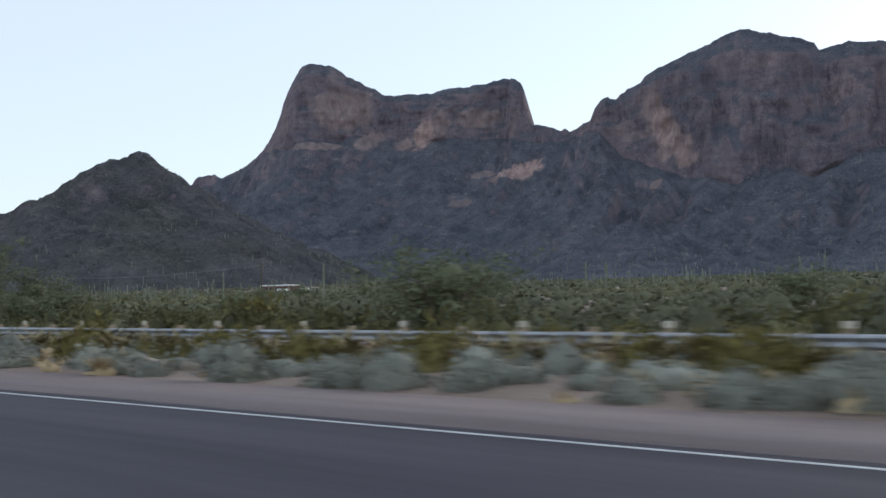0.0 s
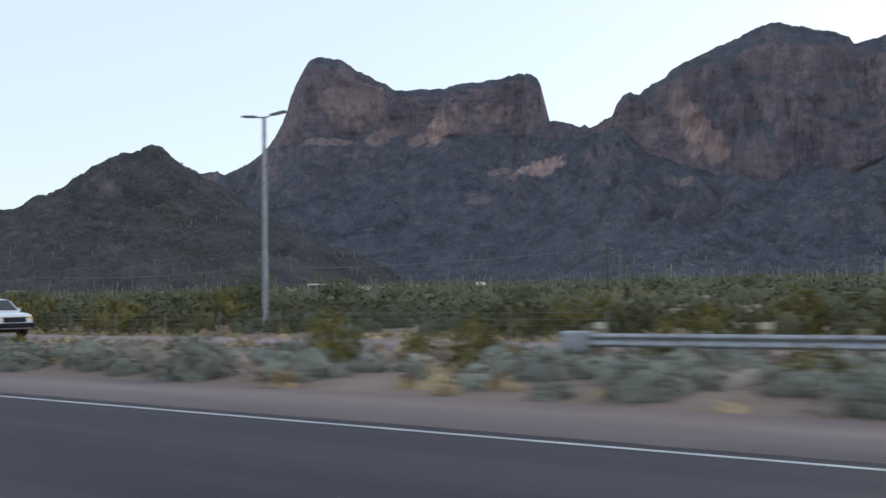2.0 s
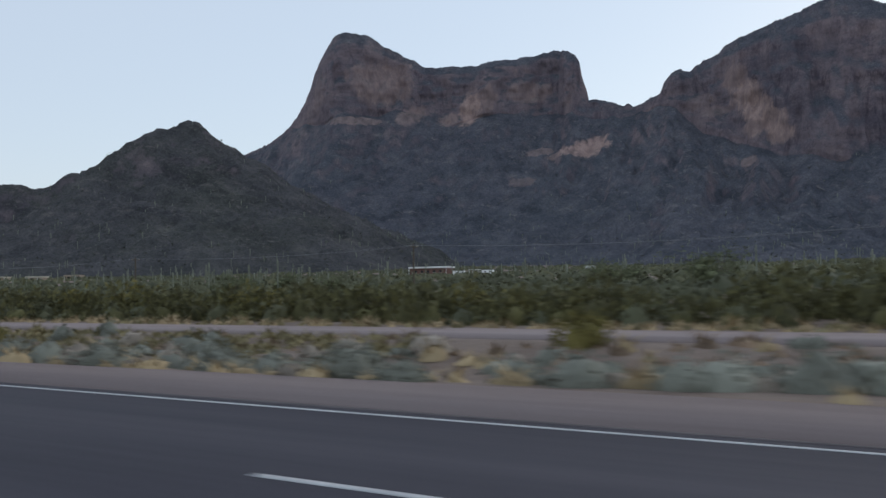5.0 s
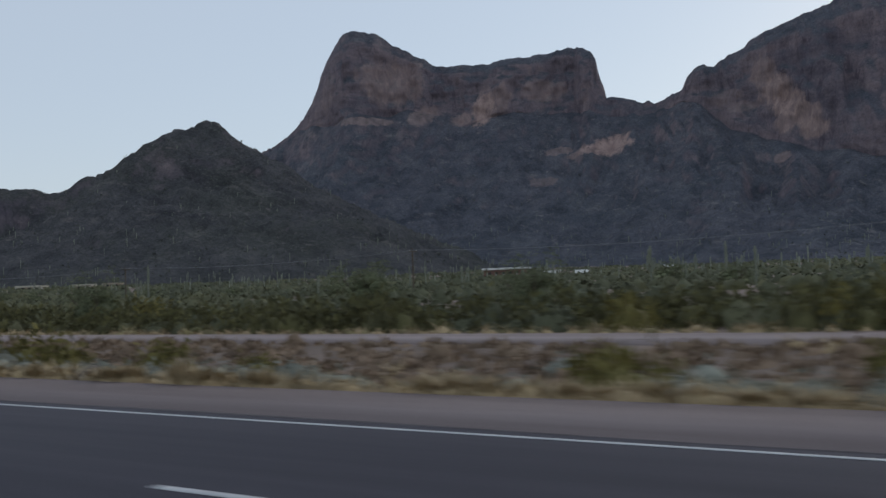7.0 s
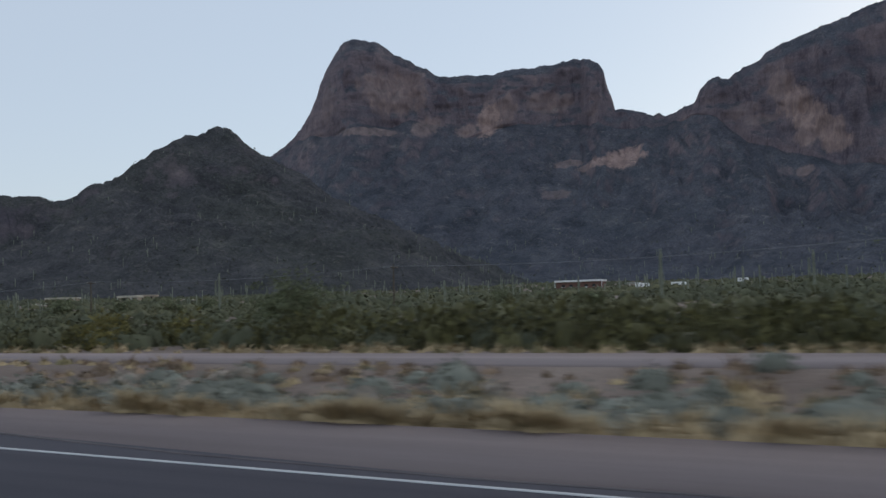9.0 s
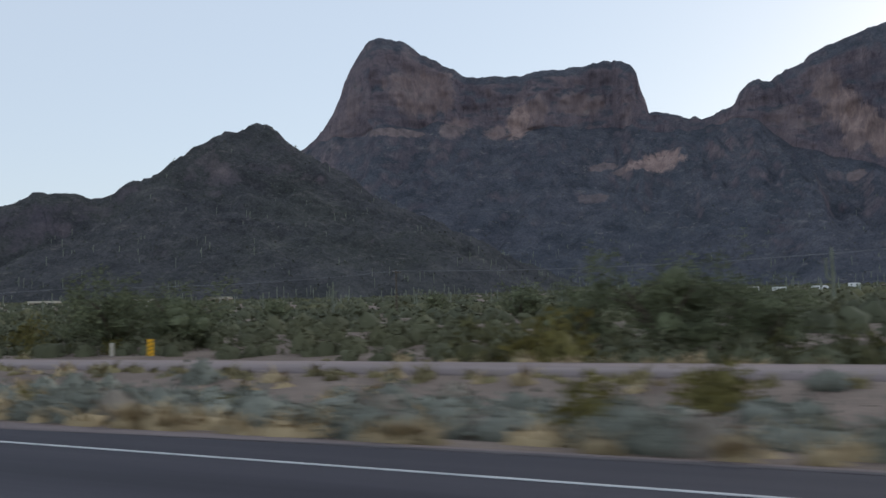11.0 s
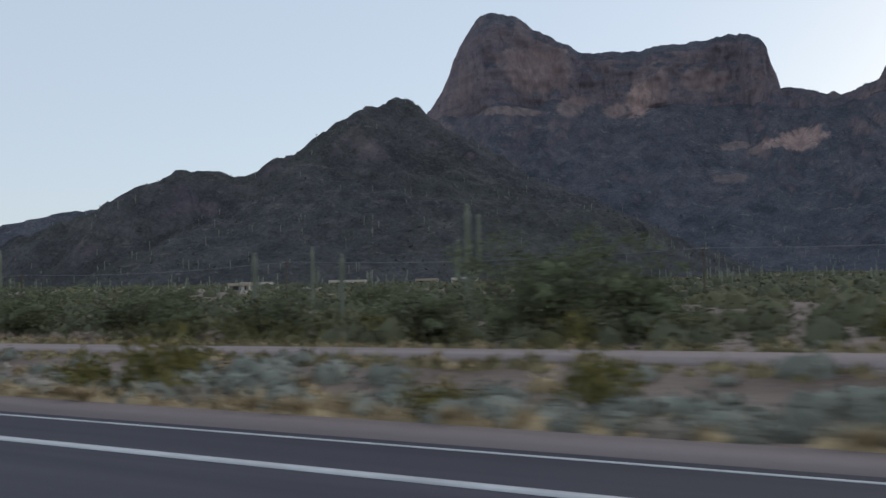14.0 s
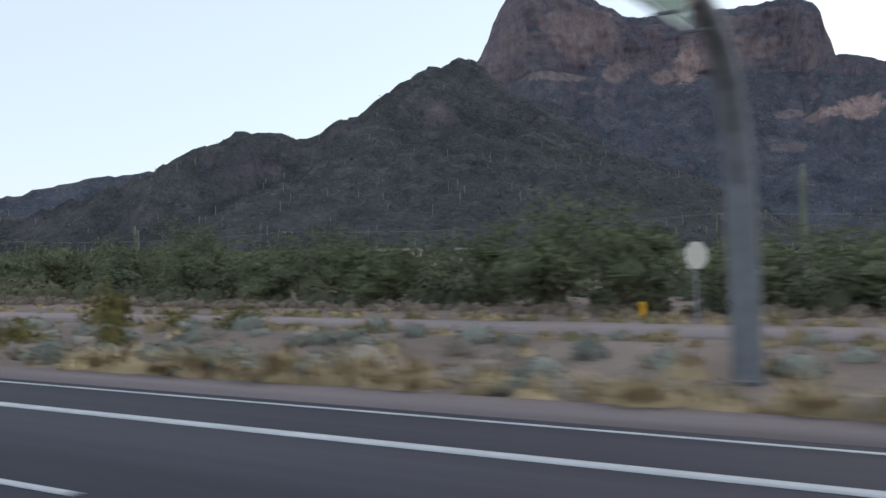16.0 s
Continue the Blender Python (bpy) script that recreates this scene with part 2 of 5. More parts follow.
for k in range(-70, 4):
    dash = strip("lane_dash", -16.8 + 11.97 * k, -13.7 + 11.97 * k, lambda x: dash_y(x) - 0.06, lambda x: dash_y(x) + 0.06, 0.008, M_PAINT, "short white dash between two lanes", "road marking", 0.006, 2.0)
exit_line = strip("exit_line", -1500, -500.5, 8.42, 8.66, 0.008, M_PAINT, "wide solid white exit lane line", "road marking", 0.006)

# ---- mountains ----
def node_scar(nt, at, reach, ragged, edge=(0.75, 1.12)):
    """How far a point lies inside an uneven patch of the rock face: 1 inside, 0 outside."""
    tc = nt.nodes.new("ShaderNodeTexCoord")
    mp = nt.nodes.new("ShaderNodeMapping")
    mp.vector_type = "TEXTURE"
    mp.inputs["Location"].default_value, mp.inputs["Scale"].default_value = at, reach
    nt.links.new(tc.outputs["Object"], mp.inputs[0])
    ln = nt.nodes.new("ShaderNodeVectorMath")
    ln.operation = "LENGTH"
    nt.links.new(mp.outputs[0], ln.inputs[0])
    return ramp(nt, math_node(nt, "ADD", ln.outputs["Value"], ragged), [(edge[0], (1, 1, 1)), (edge[1], (0, 0, 0))])


def build_rock(name, slope, brush, stone, scars=()):
    """Purple-brown jointed cliff rock on steep faces, dark scrubby rubble on the slopes, paler patches where the face broke away."""
    m = bpy.data.materials.new(name)
    m.use_nodes = True
    nt = m.node_tree
    b = nt.nodes["Principled BSDF"]
    # the cliff: broad tone, upright dark and pale streaks, level beds and fine grain
    cliff = ramp(nt, noise_node(nt, 0.012, 12, 0.72, (1, 1, 0.6)), [(0.36, (0.137, 0.120, 0.138)), (0.5, (0.196, 0.161, 0.173)), (0.64, (0.268, 0.212, 0.210))])
    streak = noise_node(nt, 0.075, 9, 0.72, (1, 1, 0.13))
    cliff = mix(nt, 0.48, cliff, ramp(nt, streak, [(0.36, (0.50, 0.50, 0.58)), (0.50, (0.95, 0.94, 0.95)), (0.64, (1.22, 1.17, 1.14))]), "MULTIPLY")
    beds = noise_node(nt, 0.035, 8, 0.7, (0.35, 0.35, 2.2))
    cliff = mix(nt, 0.6, cliff, ramp(nt, beds, [(0.40, (0.68, 0.70, 0.76)), (0.52, (1.0, 1.0, 1.0)), (0.64, (1.15, 1.08, 1.04))]), "MULTIPLY")
    grain = noise_node(nt, 0.34, 6, 0.8)
    cliff = mix(nt, 0.7, cliff, ramp(nt, grain, [(0.36, (0.62, 0.62, 0.66)), (0.62, (1.22, 1.18, 1.16))]), "MULTIPLY")
    # crooked dark joints, mostly upright
    tc = nt.nodes.new("ShaderNodeTexCoord")
    mp = nt.nodes.new("ShaderNodeMapping")
    mp.inputs["Scale"].default_value = (1, 1, 0.28)
    nt.links.new(tc.outputs["Object"], mp.inputs[0])
    wob = nt.nodes.new("ShaderNodeTexNoise")
    wob.inputs["Scale"].default_value, wob.inputs["Detail"].default_value = 0.06, 6
    nt.links.new(mp.outputs[0], wob.inputs["Vector"])
    shift = nt.nodes.new("ShaderNodeVectorMath")
    shift.operation = "MULTIPLY_ADD"
    nt.links.new(wob.outputs["Color"], shift.inputs[0])
    shift.inputs[1].default_value = (34, 34, 34)
    nt.links.new(mp.outputs[0], shift.inputs[2])
    vor = nt.nodes.new("ShaderNodeTexVoronoi")
    vor.feature = "DISTANCE_TO_EDGE"
    vor.inputs["Scale"].default_value = 0.042
    nt.links.new(shift.outputs[0], vor.inputs["Vector"])
    crack = ramp(nt, vor.outputs["Distance"], [(0.0, (0.45, 0.44, 0.50)), (0.07, (1.0, 1.0, 1.0))])
    cliff = mix(nt, mix(nt, 1.0, (0.7, 0.7, 0.7), ramp(nt, noise_node(nt, 0.02, 4), [(0.42, (0, 0, 0)), (0.58, (1, 1, 1))]), "MULTIPLY"), cliff, crack, "MULTIPLY")
    # the slopes: rubble, brush in drifts, small pale boulders and outcrops
    rubble = ramp(nt, noise_node(nt, 0.035, 12, 0.75), [(0.34, slope[0]), (0.52, slope[1]), (0.70, slope[2])])
    bushes = ramp(nt, noise_node(nt, 0.42, 6, 0.8), [(0.40, (0.46, 0.50, 0.48)), (0.56, (1.0, 1.0, 1.0)), (0.68, (1.22, 1.20, 1.20))])
    rubble = mix(nt, 0.75, rubble, bushes, "MULTIPLY")
    drift = ramp(nt, noise_node(nt, 0.0075, 7, 0.7), [(0.44, (0, 0, 0)), (0.60, (0.75, 0.75, 0.75))])
    rubble = mix(nt, drift, rubble, mix(nt, 1.0, rubble, brush, "MULTIPLY"))
    gloom = ramp(nt, noise_node(nt, 0.024, 10, 0.78), [(0.40, (0.60, 0.62, 0.64)), (0.53, (1.0, 1.0, 1.0))])
    rubble = mix(nt, 0.8, rubble, gloom, "MULTIPLY")
    boulder = ramp(nt, noise_node(nt, 0.16, 7, 0.8, (0.7, 0.7, 1.5)), [(0.565, (0, 0, 0)), (0.61, (0.62, 0.62, 0.62))])
    rubble = mix(nt, mix(nt, 1.0, boulder, ramp(nt, noise_node(nt, 0.018, 5, 0.7), [(0.46, (0.1, 0.1, 0.1)), (0.60, (1, 1, 1))]), "MULTIPLY"), rubble, stone)
    ledge = ramp(nt, noise_node(nt, 0.045, 11, 0.8, (0.6, 0.6, 1.7)), [(0.58, (0, 0, 0)), (0.63, (0.5, 0.5, 0.5))])
    rubble = mix(nt, ledge, rubble, stone)
    geo = nt.nodes.new("ShaderNodeNewGeometry")
    sep = nt.nodes.new("ShaderNodeSeparateXYZ")
    nt.links.new(geo.outputs["Normal"], sep.inputs[0])
    warped = math_node(nt, "ADD", sep.outputs[2], math_node(nt, "MULTIPLY", math_node(nt, "SUBTRACT", noise_node(nt, 0.06, 10, 0.8), 0.5), 0.9))
    steep = ramp(nt, warped, [(0.30, (1, 1, 1)), (0.66, (0, 0, 0))])
    colour = mix(nt, steep, rubble, cliff)
    # paler broken faces: centre, reach and strength of each
    ragged = math_node(nt, "MULTIPLY", math_node(nt, "SUBTRACT", mix(nt, 0.5, streak, noise_node(nt, 0.05, 10, 0.78)), 0.5), 2.6)
    pale = ramp(nt, noise_node(nt, 0.09, 9, 0.78, (1, 1, 0.45)), [(0.36, (0.20, 0.145, 0.138)), (0.52, (0.335, 0.238, 0.214)), (0.66, (0.48, 0.345, 0.298))])
    for at, reach, strength in scars:
        inside = node_scar(nt, at, reach, ragged)
        colour = mix(nt, math_node(nt, "MULTIPLY", inside, strength), colour, pale)
    nt.links.new(colour, b.inputs["Base Color"])
    b.inputs["Roughness"].default_value = 0.95
    b.inputs["Specular IOR Level"].default_value = 0.15
    bp = nt.nodes.new("ShaderNodeBump")
    bp.inputs["Strength"].default_value, bp.inputs["Distance"].default_value = 0.9, 3.0
    nt.links.new(noise_node(nt, 0.13, 8, 0.7), bp.inputs["Height"])
    nt.links.new(bp.outputs[0], b.inputs["Normal"])
    return m


# The slope colours have the bluish tint of distance haze mixed in.
M_ROCK = build_rock("hazed_volcanic_rock", ((0.078, 0.081, 0.101), (0.116, 0.116, 0.138), (0.170, 0.160, 0.174)), (0.84, 0.90, 0.90), (0.235, 0.212, 0.205), (
    ((-748, 1235, 186), (36, 90, 21), 1.0), ((-778, 1235, 183), (28, 90, 12), 0.9), ((-800, 1220, 178), (16, 60, 8), 0.5), ((-832, 1210, 187), (18, 50, 9), 0.5),
    ((-962, 1205, 270), (22, 80, 36), 1.0), ((-992, 1200, 254), (20, 70, 13), 0.6), ((-936, 1215, 282), (14, 70, 26), 0.5), ((-890, 1290, 292), (34, 90, 20), 0.45), ((-1040, 1160, 262), (16, 70, 20), 0.5),
    ((-1085, 1165, 318), (46, 80, 44), 0.55), ((-1105, 1130, 250), (42, 70, 8), 0.55), ((-1170, 1120, 300), (20, 70, 44), 0.25),
    ((-549, 1185, 256), (20, 120, 26), 0.6), ((-531, 1185, 230), (24, 120, 22), 0.85), ((-514, 1182, 208), (26, 120, 20), 0.9), ((-518, 1180, 185), (16, 110, 16), 0.7), ((-491, 1178, 190), (20, 110, 20), 0.8), ((-482, 1172, 172), (22, 110, 14), 0.8), ((-575, 1185, 216), (24, 90, 9), 0.35), ((-515, 1140, 140), (12, 60, 9), 0.5), ((-600, 1180, 232), (26, 80, 14), 0.3), ((-815, 1125, 137), (24, 60, 8), 0.35)))
# Darker, browner copy of the rock: contrast against the mountain's haze, put into colour.
M_HILL_ROCK = build_rock("unhazed_hill_rock", ((0.062, 0.061, 0.067), (0.093, 0.090, 0.094), (0.140, 0.131, 0.128)), (0.85, 0.90, 0.78), (0.185, 0.165, 0.150))


def massif():
    """The main mountain: a crest in plan and height, a cliff under it and a concave scree slope down to the plain."""
    plan = np.array([(-1900, 1190), (-1400, 1165), (-1230, 1150), (-1155, 1153), (-1110, 1199), (-858, 1328), (-800, 1288), (-711, 1272), (-640, 1240), (-425, 1215), (-250, 1230), (900, 1330)], float)
    tops = np.array([(-1900, 120), (-1600, 170), (-1500, 203), (-1468, 238), (-1412, 238), (-1388, 228), (-1316, 243), (-1287, 255), (-1251, 275), (-1229, 299), (-1217, 321), (-1209, 343), (-1194, 366), (-1180, 385), (-1166, 398), (-1152, 402), (-1124, 399), (-1113, 389), (-1106, 380),
                     (-1086, 372), (-1077, 362), (-1063, 356), (-1050, 346), (-1031, 343), (-1003, 345), (-979, 343), (-955, 350), (-897, 355), (-867, 363), (-841, 357), (-821, 345), (-810, 330), (-804, 307), (-796, 288), (-792, 268), (-775, 268), (-728, 252), (-707, 250), (-668, 259)], float)
    east = np.array([(-661, 272), (-646, 283), (-634, 285), (-619, 280), (-601, 291), (-580, 296), (-573, 304), (-552, 313), (-506, 323), (-445, 339), (-424, 341), (-368, 322), (-338, 309), (-335, 301), (-318, 302), (-299, 305), (-260, 299), (100, 240), (900, 120)], float)
    tops = np.concatenate([tops, east])
    base = np.array([(-1900, 100), (-1251, 262), (-1235, 262), (-1156, 255), (-1116, 255), (-1083, 268), (-997, 243), (-954, 253), (-903, 258), (-860, 250), (-815, 246), (-795, 240), (-720, 232), (-668, 236), (-640, 228), (-612, 200), (-585, 178), (-560, 160), (-500, 150), (-420, 150), (-300, 150), (900, 60)], float)
    xs = np.concatenate([np.arange(-1900, -1400, 10.0), np.arange(-1400, -180, 2.6), np.arange(-180, 900, 12.0)])
    yc = np.interp(xs, plan[:, 0], plan[:, 1])
    zc = np.interp(xs, tops[:, 0], tops[:, 1]) + fbm(xs / 11.0, 0.5, 0, 3, 3) * 1.5 + np.abs(fbm(xs / 6.0, 1.5, 0, 2, 8)) * 1.6 - 0.8
    zb = np.minimum(np.interp(xs, base[:, 0], base[:, 1]) + fbm(xs / 95.0, 2.5, 0, 2, 4) * np.interp(xs, [-680, -580], [10, 24]) + fbm(xs / 30.0, 4.5, 0, 2, 6) * 5, zc - 6)
    way = np.array((0.30, -0.954))
    run = np.convolve(np.pad(0.42 * (zc - zb) + 6, 9, mode='edge'), np.hanning(21)[1:-1] / np.hanning(21).sum(), 'valid')
    # the western end of the cliff faces further round
    turn = np.interp(xs, [-1330, -1180, -1040], [0.75, 0.62, 0.30])
    face = (turn, -np.sqrt(1 - turn ** 2))
    cols = []
    # far side
    for k in np.linspace(1, 0.12, 7):
        cols.append((xs - way[0] * 700 * k, yc - way[1] * 700 * k, zc * (1 - k ** 0.8)))
    # crest and cliff
    n_cliff = 46
    for k in np.linspace(0, 1, n_cliff, endpoint=False):
        d = run * (0.34 * min(1.0, k / 0.15) + 0.66 * max(0.0, (k - 0.15) / 0.85))
        z = zc + (zb - zc) * k
        env = math.sin(math.pi * min(1, k * 1.6 + 0.02) / 2) * (1 - 0.5 * k)
        rib = fbm(xs / 38.0, z / 150.0, 0, 2, 11) * 19 + np.abs(fbm(xs / 14.0, z / 55.0, 0, 3, 12)) * -11 + fbm(xs / 20.0, z / 13.0, 0, 3, 13) * 4.5 + 3 * np.abs(((z + 16 * fbm(xs / 50.0, 3.3, 0, 2, 14)) / 34.0) % 1 - 0.5)
        d = d + rib * env * np.clip((zc - zb) / 70, 0.08, 1)
        cols.append((xs + face[0] * d, yc + face[1] * d, z))
    # scree
    n_scree = 120
    ox, oy = xs + face[0] * run, yc + face[1] * run
    length = 560 + 40 * fbm(xs / 160.0, 7.7, 0, 2, 21)
    for k in np.linspace(0, 1, n_scree) ** 1.25:
        d = length * k
        x, y = ox + way[0] * d, oy + way[1] * d
        zf = ground_z(x, y) - 2.5
        zf_end = ground_z(ox + way[0] * length, oy + way[1] * length) - 2.5
        z = zf_end + (zb - zf_end) * (1 - k) ** 2.25
        gully = fbm(xs / 70.0 + k * 0.8, k * 2.2, 0, 3, 31) * 20 * math.sin(math.pi * min(1, k ** 0.6)) * (1 - k) - np.abs(fbm(xs / 55.0 + k * 1.6, k * 0.9, 0, 3, 37)) * 19 * math.sin(math.pi * min(1, k ** 0.55)) * (1 - k) ** 0.7
        rock = np.abs(fbm(xs / 26.0, d / 26.0, 0, 4, 33)) * 11 * (1 - k) ** 1.2 + fbm(xs / 9.0, d / 9.0, 0, 2, 34) * 1.6 * (1 - k) ** 0.5
        lift = min(1.0, k * 14)
        cols.append((x, y, z + (gully + rock) * lift))
    P = np.stack([np.stack(c, -1) for c in cols])
    return grid_mesh("mountain", P)


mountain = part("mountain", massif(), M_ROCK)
tagged(mountain, "tall rugged mountain with purple-brown cliffs above dark scrubby slopes", "mountain", kind="structure")


def ridge_mesh(name, crest, x0, x1, y0, y1, step, slope, power, seed, rough=1.0, sheer=0, ridge=()):
    """A hill as a height sheet: the crest's height less a slope that grows with the distance from it."""
    crest = np.array(crest, float)
    X, Y = np.meshgrid(np.arange(x0, x1, step), np.arange(y0, y1, step))
    best = np.full(X.shape, -1e9)
    wx = X + fbm(X / 60.0, Y / 60.0, 0, 3, seed) * 9 * rough
    wy = Y + fbm(X / 60.0, Y / 60.0, 4, 3, seed + 1) * 9 * rough
    ridge = np.array(ridge, float)
    for i, (a, b) in enumerate([*zip(crest[:-1], crest[1:]), *zip(ridge[:-1], ridge[1:])]):
        e = b[:2] - a[:2]
        u = np.clip(((wx - a[0]) * e[0] + (wy - a[1]) * e[1]) / (e @ e), 0, 1)
        dist = np.sqrt((wx - a[0] - u * e[0]) ** 2 + (wy - a[1] - u * e[1]) ** 2 + 100) - 10
        h = a[2] + u * (b[2] - a[2])
        drop = np.where(dist < 110, slope * dist - 0.0030 * dist ** 2, slope * 110 - 36.3 + power * (dist - 110))
        if i < sheer:
            # a sheer face on the eastern side of the peak
            out = wx - a[0] - u * e[0]
            drop = drop * (1 + 0.9 * np.clip(out / 25, 0, 1) * np.clip((120 - dist) / 60, 0, 1))
        best = np.maximum(best, h - drop)
    relief = fbm(X / 28.0, Y / 28.0, 0, 4, seed + 2) * 4.0 + np.abs(fbm(X / 12.0, Y / 12.0, 0, 3, seed + 3)) * 4.6 - 2.2
    Z = best - 2.0 + relief * rough * np.clip(best / 60, 0.1, 1)
    low = ground_z(X, Y) - 4
    return grid_mesh(name, np.stack([X, Y, np.maximum(Z, low)], -1))


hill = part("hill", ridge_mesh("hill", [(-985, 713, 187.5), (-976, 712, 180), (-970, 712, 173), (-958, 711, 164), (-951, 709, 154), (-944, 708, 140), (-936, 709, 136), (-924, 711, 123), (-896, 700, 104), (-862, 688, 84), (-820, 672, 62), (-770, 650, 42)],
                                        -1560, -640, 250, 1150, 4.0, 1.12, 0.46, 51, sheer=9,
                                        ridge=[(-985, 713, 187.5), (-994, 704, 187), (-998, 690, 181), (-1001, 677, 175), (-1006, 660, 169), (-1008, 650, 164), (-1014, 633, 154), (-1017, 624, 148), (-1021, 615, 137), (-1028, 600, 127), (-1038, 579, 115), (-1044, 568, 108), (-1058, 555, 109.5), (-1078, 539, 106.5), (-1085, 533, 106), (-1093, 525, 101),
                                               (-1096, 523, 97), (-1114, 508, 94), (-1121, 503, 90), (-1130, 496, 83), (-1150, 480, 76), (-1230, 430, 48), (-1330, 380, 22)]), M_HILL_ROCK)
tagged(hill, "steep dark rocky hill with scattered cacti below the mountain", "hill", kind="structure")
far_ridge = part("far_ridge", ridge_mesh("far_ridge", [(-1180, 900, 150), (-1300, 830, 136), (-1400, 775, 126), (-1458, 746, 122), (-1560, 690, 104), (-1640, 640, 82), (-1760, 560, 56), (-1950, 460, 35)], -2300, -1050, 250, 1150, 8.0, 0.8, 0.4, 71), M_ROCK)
tagged(far_ridge, "distant grey-green rocky ridge", "ridge", kind="structure")

# ---- plants ----
rng = np.random.RandomState(7)
M_BRITTLE = material("grey_green_leaves", [(0.3, (0.138, 0.140, 0.113)), (0.7, (0.262, 0.264, 0.214))], 0.9, 6, 0.9, vary="island", spread=0.25)
M_GRASS = material("dry_grass", [(0.3, (0.278, 0.208, 0.116)), (0.7, (0.430, 0.324, 0.188))], 1.0, 3, 0.9, vary="island", spread=0.35)
M_BROWN_WEED = material("brown_weeds", [(0.3, (0.165, 0.114, 0.078)), (0.7, (0.28, 0.197, 0.132))], 0.6, 3, 0.9, vary="island", spread=0.35)
M_WEED = material("yellow_green_weeds", [(0.3, (0.150, 0.125, 0.062)), (0.7, (0.262, 0.215, 0.112))], 0.15, 3, 0.9, vary="island", spread=0.35)
M_CREOSOTE = material("olive_leaves", [(0.3, (0.100, 0.086, 0.026)), (0.7, (0.198, 0.166, 0.050))], 0.8, 3, 0.8, vary="island", spread=0.4)
M_BELT = material("dark_olive_leaves", [(0.3, (0.062, 0.060, 0.025)), (0.7, (0.128, 0.116, 0.045))], 0.8, 3, 0.8, vary="island", spread=0.4)
M_TREE_LEAF = material("desert_tree_leaves", [(0.3, (0.092, 0.102, 0.055)), (0.7, (0.178, 0.190, 0.101))], 0.5, 3, 0.8, vary="island", spread=0.4)
M_BARK = material("grey_brown_bark", [(0.3, (0.07, 0.055, 0.04)), (0.7, (0.14, 0.11, 0.08))], 6, 5, 0.9, bump=0.4)
M_TWIG = material("dead_twigs", [(0.3, (0.13, 0.10, 0.075)), (0.7, (0.24, 0.19, 0.14))], 4, 3, 0.9, vary="island", spread=0.3)
M_CACTUS = material("cactus_skin", [(0.3, (0.145, 0.160, 0.115)), (0.7, (0.265, 0.275, 0.21))], 2, 4, 0.7, bump=0.2)
M_SCRUB = material("far_scrub", [(0.35, (0.074, 0.078, 0.048)), (0.5, (0.099, 0.101, 0.058)), (0.65, (0.132, 0.124, 0.065))], 0.02, 3, 0.9, vary="island", spread=0.18)
M_DRY_BUSH = material("dry_bush", [(0.3, (0.20, 0.165, 0.13)), (0.7, (0.34, 0.29, 0.235))], 1.2, 3, 0.9, vary="island", spread=0.35)
M_CHOLLA = material("pale_cholla", [(0.3, (0.27, 0.27, 0.19)), (0.7, (0.44, 0.43, 0.33))], 0.8, 3, 0.85, vary="island", spread=0.3)
M_SLOPE_SCRUB = material("slope_scrub", [(0.3, (0.080, 0.086, 0.072)), (0.7, (0.120, 0.124, 0.102))], 0.03, 3, 0.9, vary="island", spread=0.3)


def cards(centres, sizes, tilt=1.0, stretch=1.0):
    """Small leaf quads at the centres, turned at random; stretch lengthens them upwards."""
    n = len(centres)
    a = rng.normal(size=(n, 3))
    b = rng.normal(size=(n, 3))
    a /= np.linalg.norm(a, axis=1)[:, None]
    if stretch > 1:
        b = b * 0.35 + np.array((0, 0, 1.0))
    b -= (a * b).sum(1)[:, None] * a
    b /= np.linalg.norm(b, axis=1)[:, None]
    s = np.asarray(sizes)[:, None]
    a, b = a * s, b * s * stretch
    V = np.stack([centres - a * 0.5 - b * 0.5, centres + a * 0.2 - b * 0.6, centres + a * 0.5 + b * 0.5, centres - a * 0.2 + b * 0.6], 1).reshape(-1, 3)
    return V, np.arange(4 * n).reshape(n, 4)


def dome(n, radius, height, lobes=6, hollow=0.55):
    """Places in an uneven dome made of overlapping lobes."""
    c = rng.normal(size=(lobes, 3)) * np.array((0.42, 0.42, 0.2)) + np.array((0, 0, 0.42))
    k = rng.randint(lobes, size=n)
    d = rng.normal(size=(n, 3))
    d /= np.linalg.norm(d, axis=1)[:, None]
    r = 0.52 * (hollow + (1 - hollow) * rng.rand(n)) * (0.75 + 0.5 * rng.rand(lobes)[k])
    p = c[k] + d * r[:, None]
    p[:, 2] = np.abs(p[:, 2])
    return p * np.array((radius, radius, height))


def stems(n, radius, height, thick=0.012):
    V, F = [], []
    for i in range(n):
        a = rng.rand() * 2 * math.pi
        tip = np.array((math.cos(a), math.sin(a), 0)) * radius * (0.3 + 0.5 * rng.rand()) + np.array((0, 0, height * (0.5 + 0.4 * rng.rand())))
        s = np.array((-math.sin(a), math.cos(a), 0)) * thick
        u = np.array((0, 0, thick))
        base = np.array((math.cos(a), math.sin(a), 0)) * 0.03
        k = len(V) * 1
        V += [base - s, base + s, base + u, tip - s * 0.4, tip + s * 0.4, tip + u * 0.4]
        F += [(k, k + 1, k + 4, k + 3), (k + 1, k + 2, k + 5, k + 4), (k + 2, k, k + 3, k + 5)]
    return np.array(V), np.array(F)


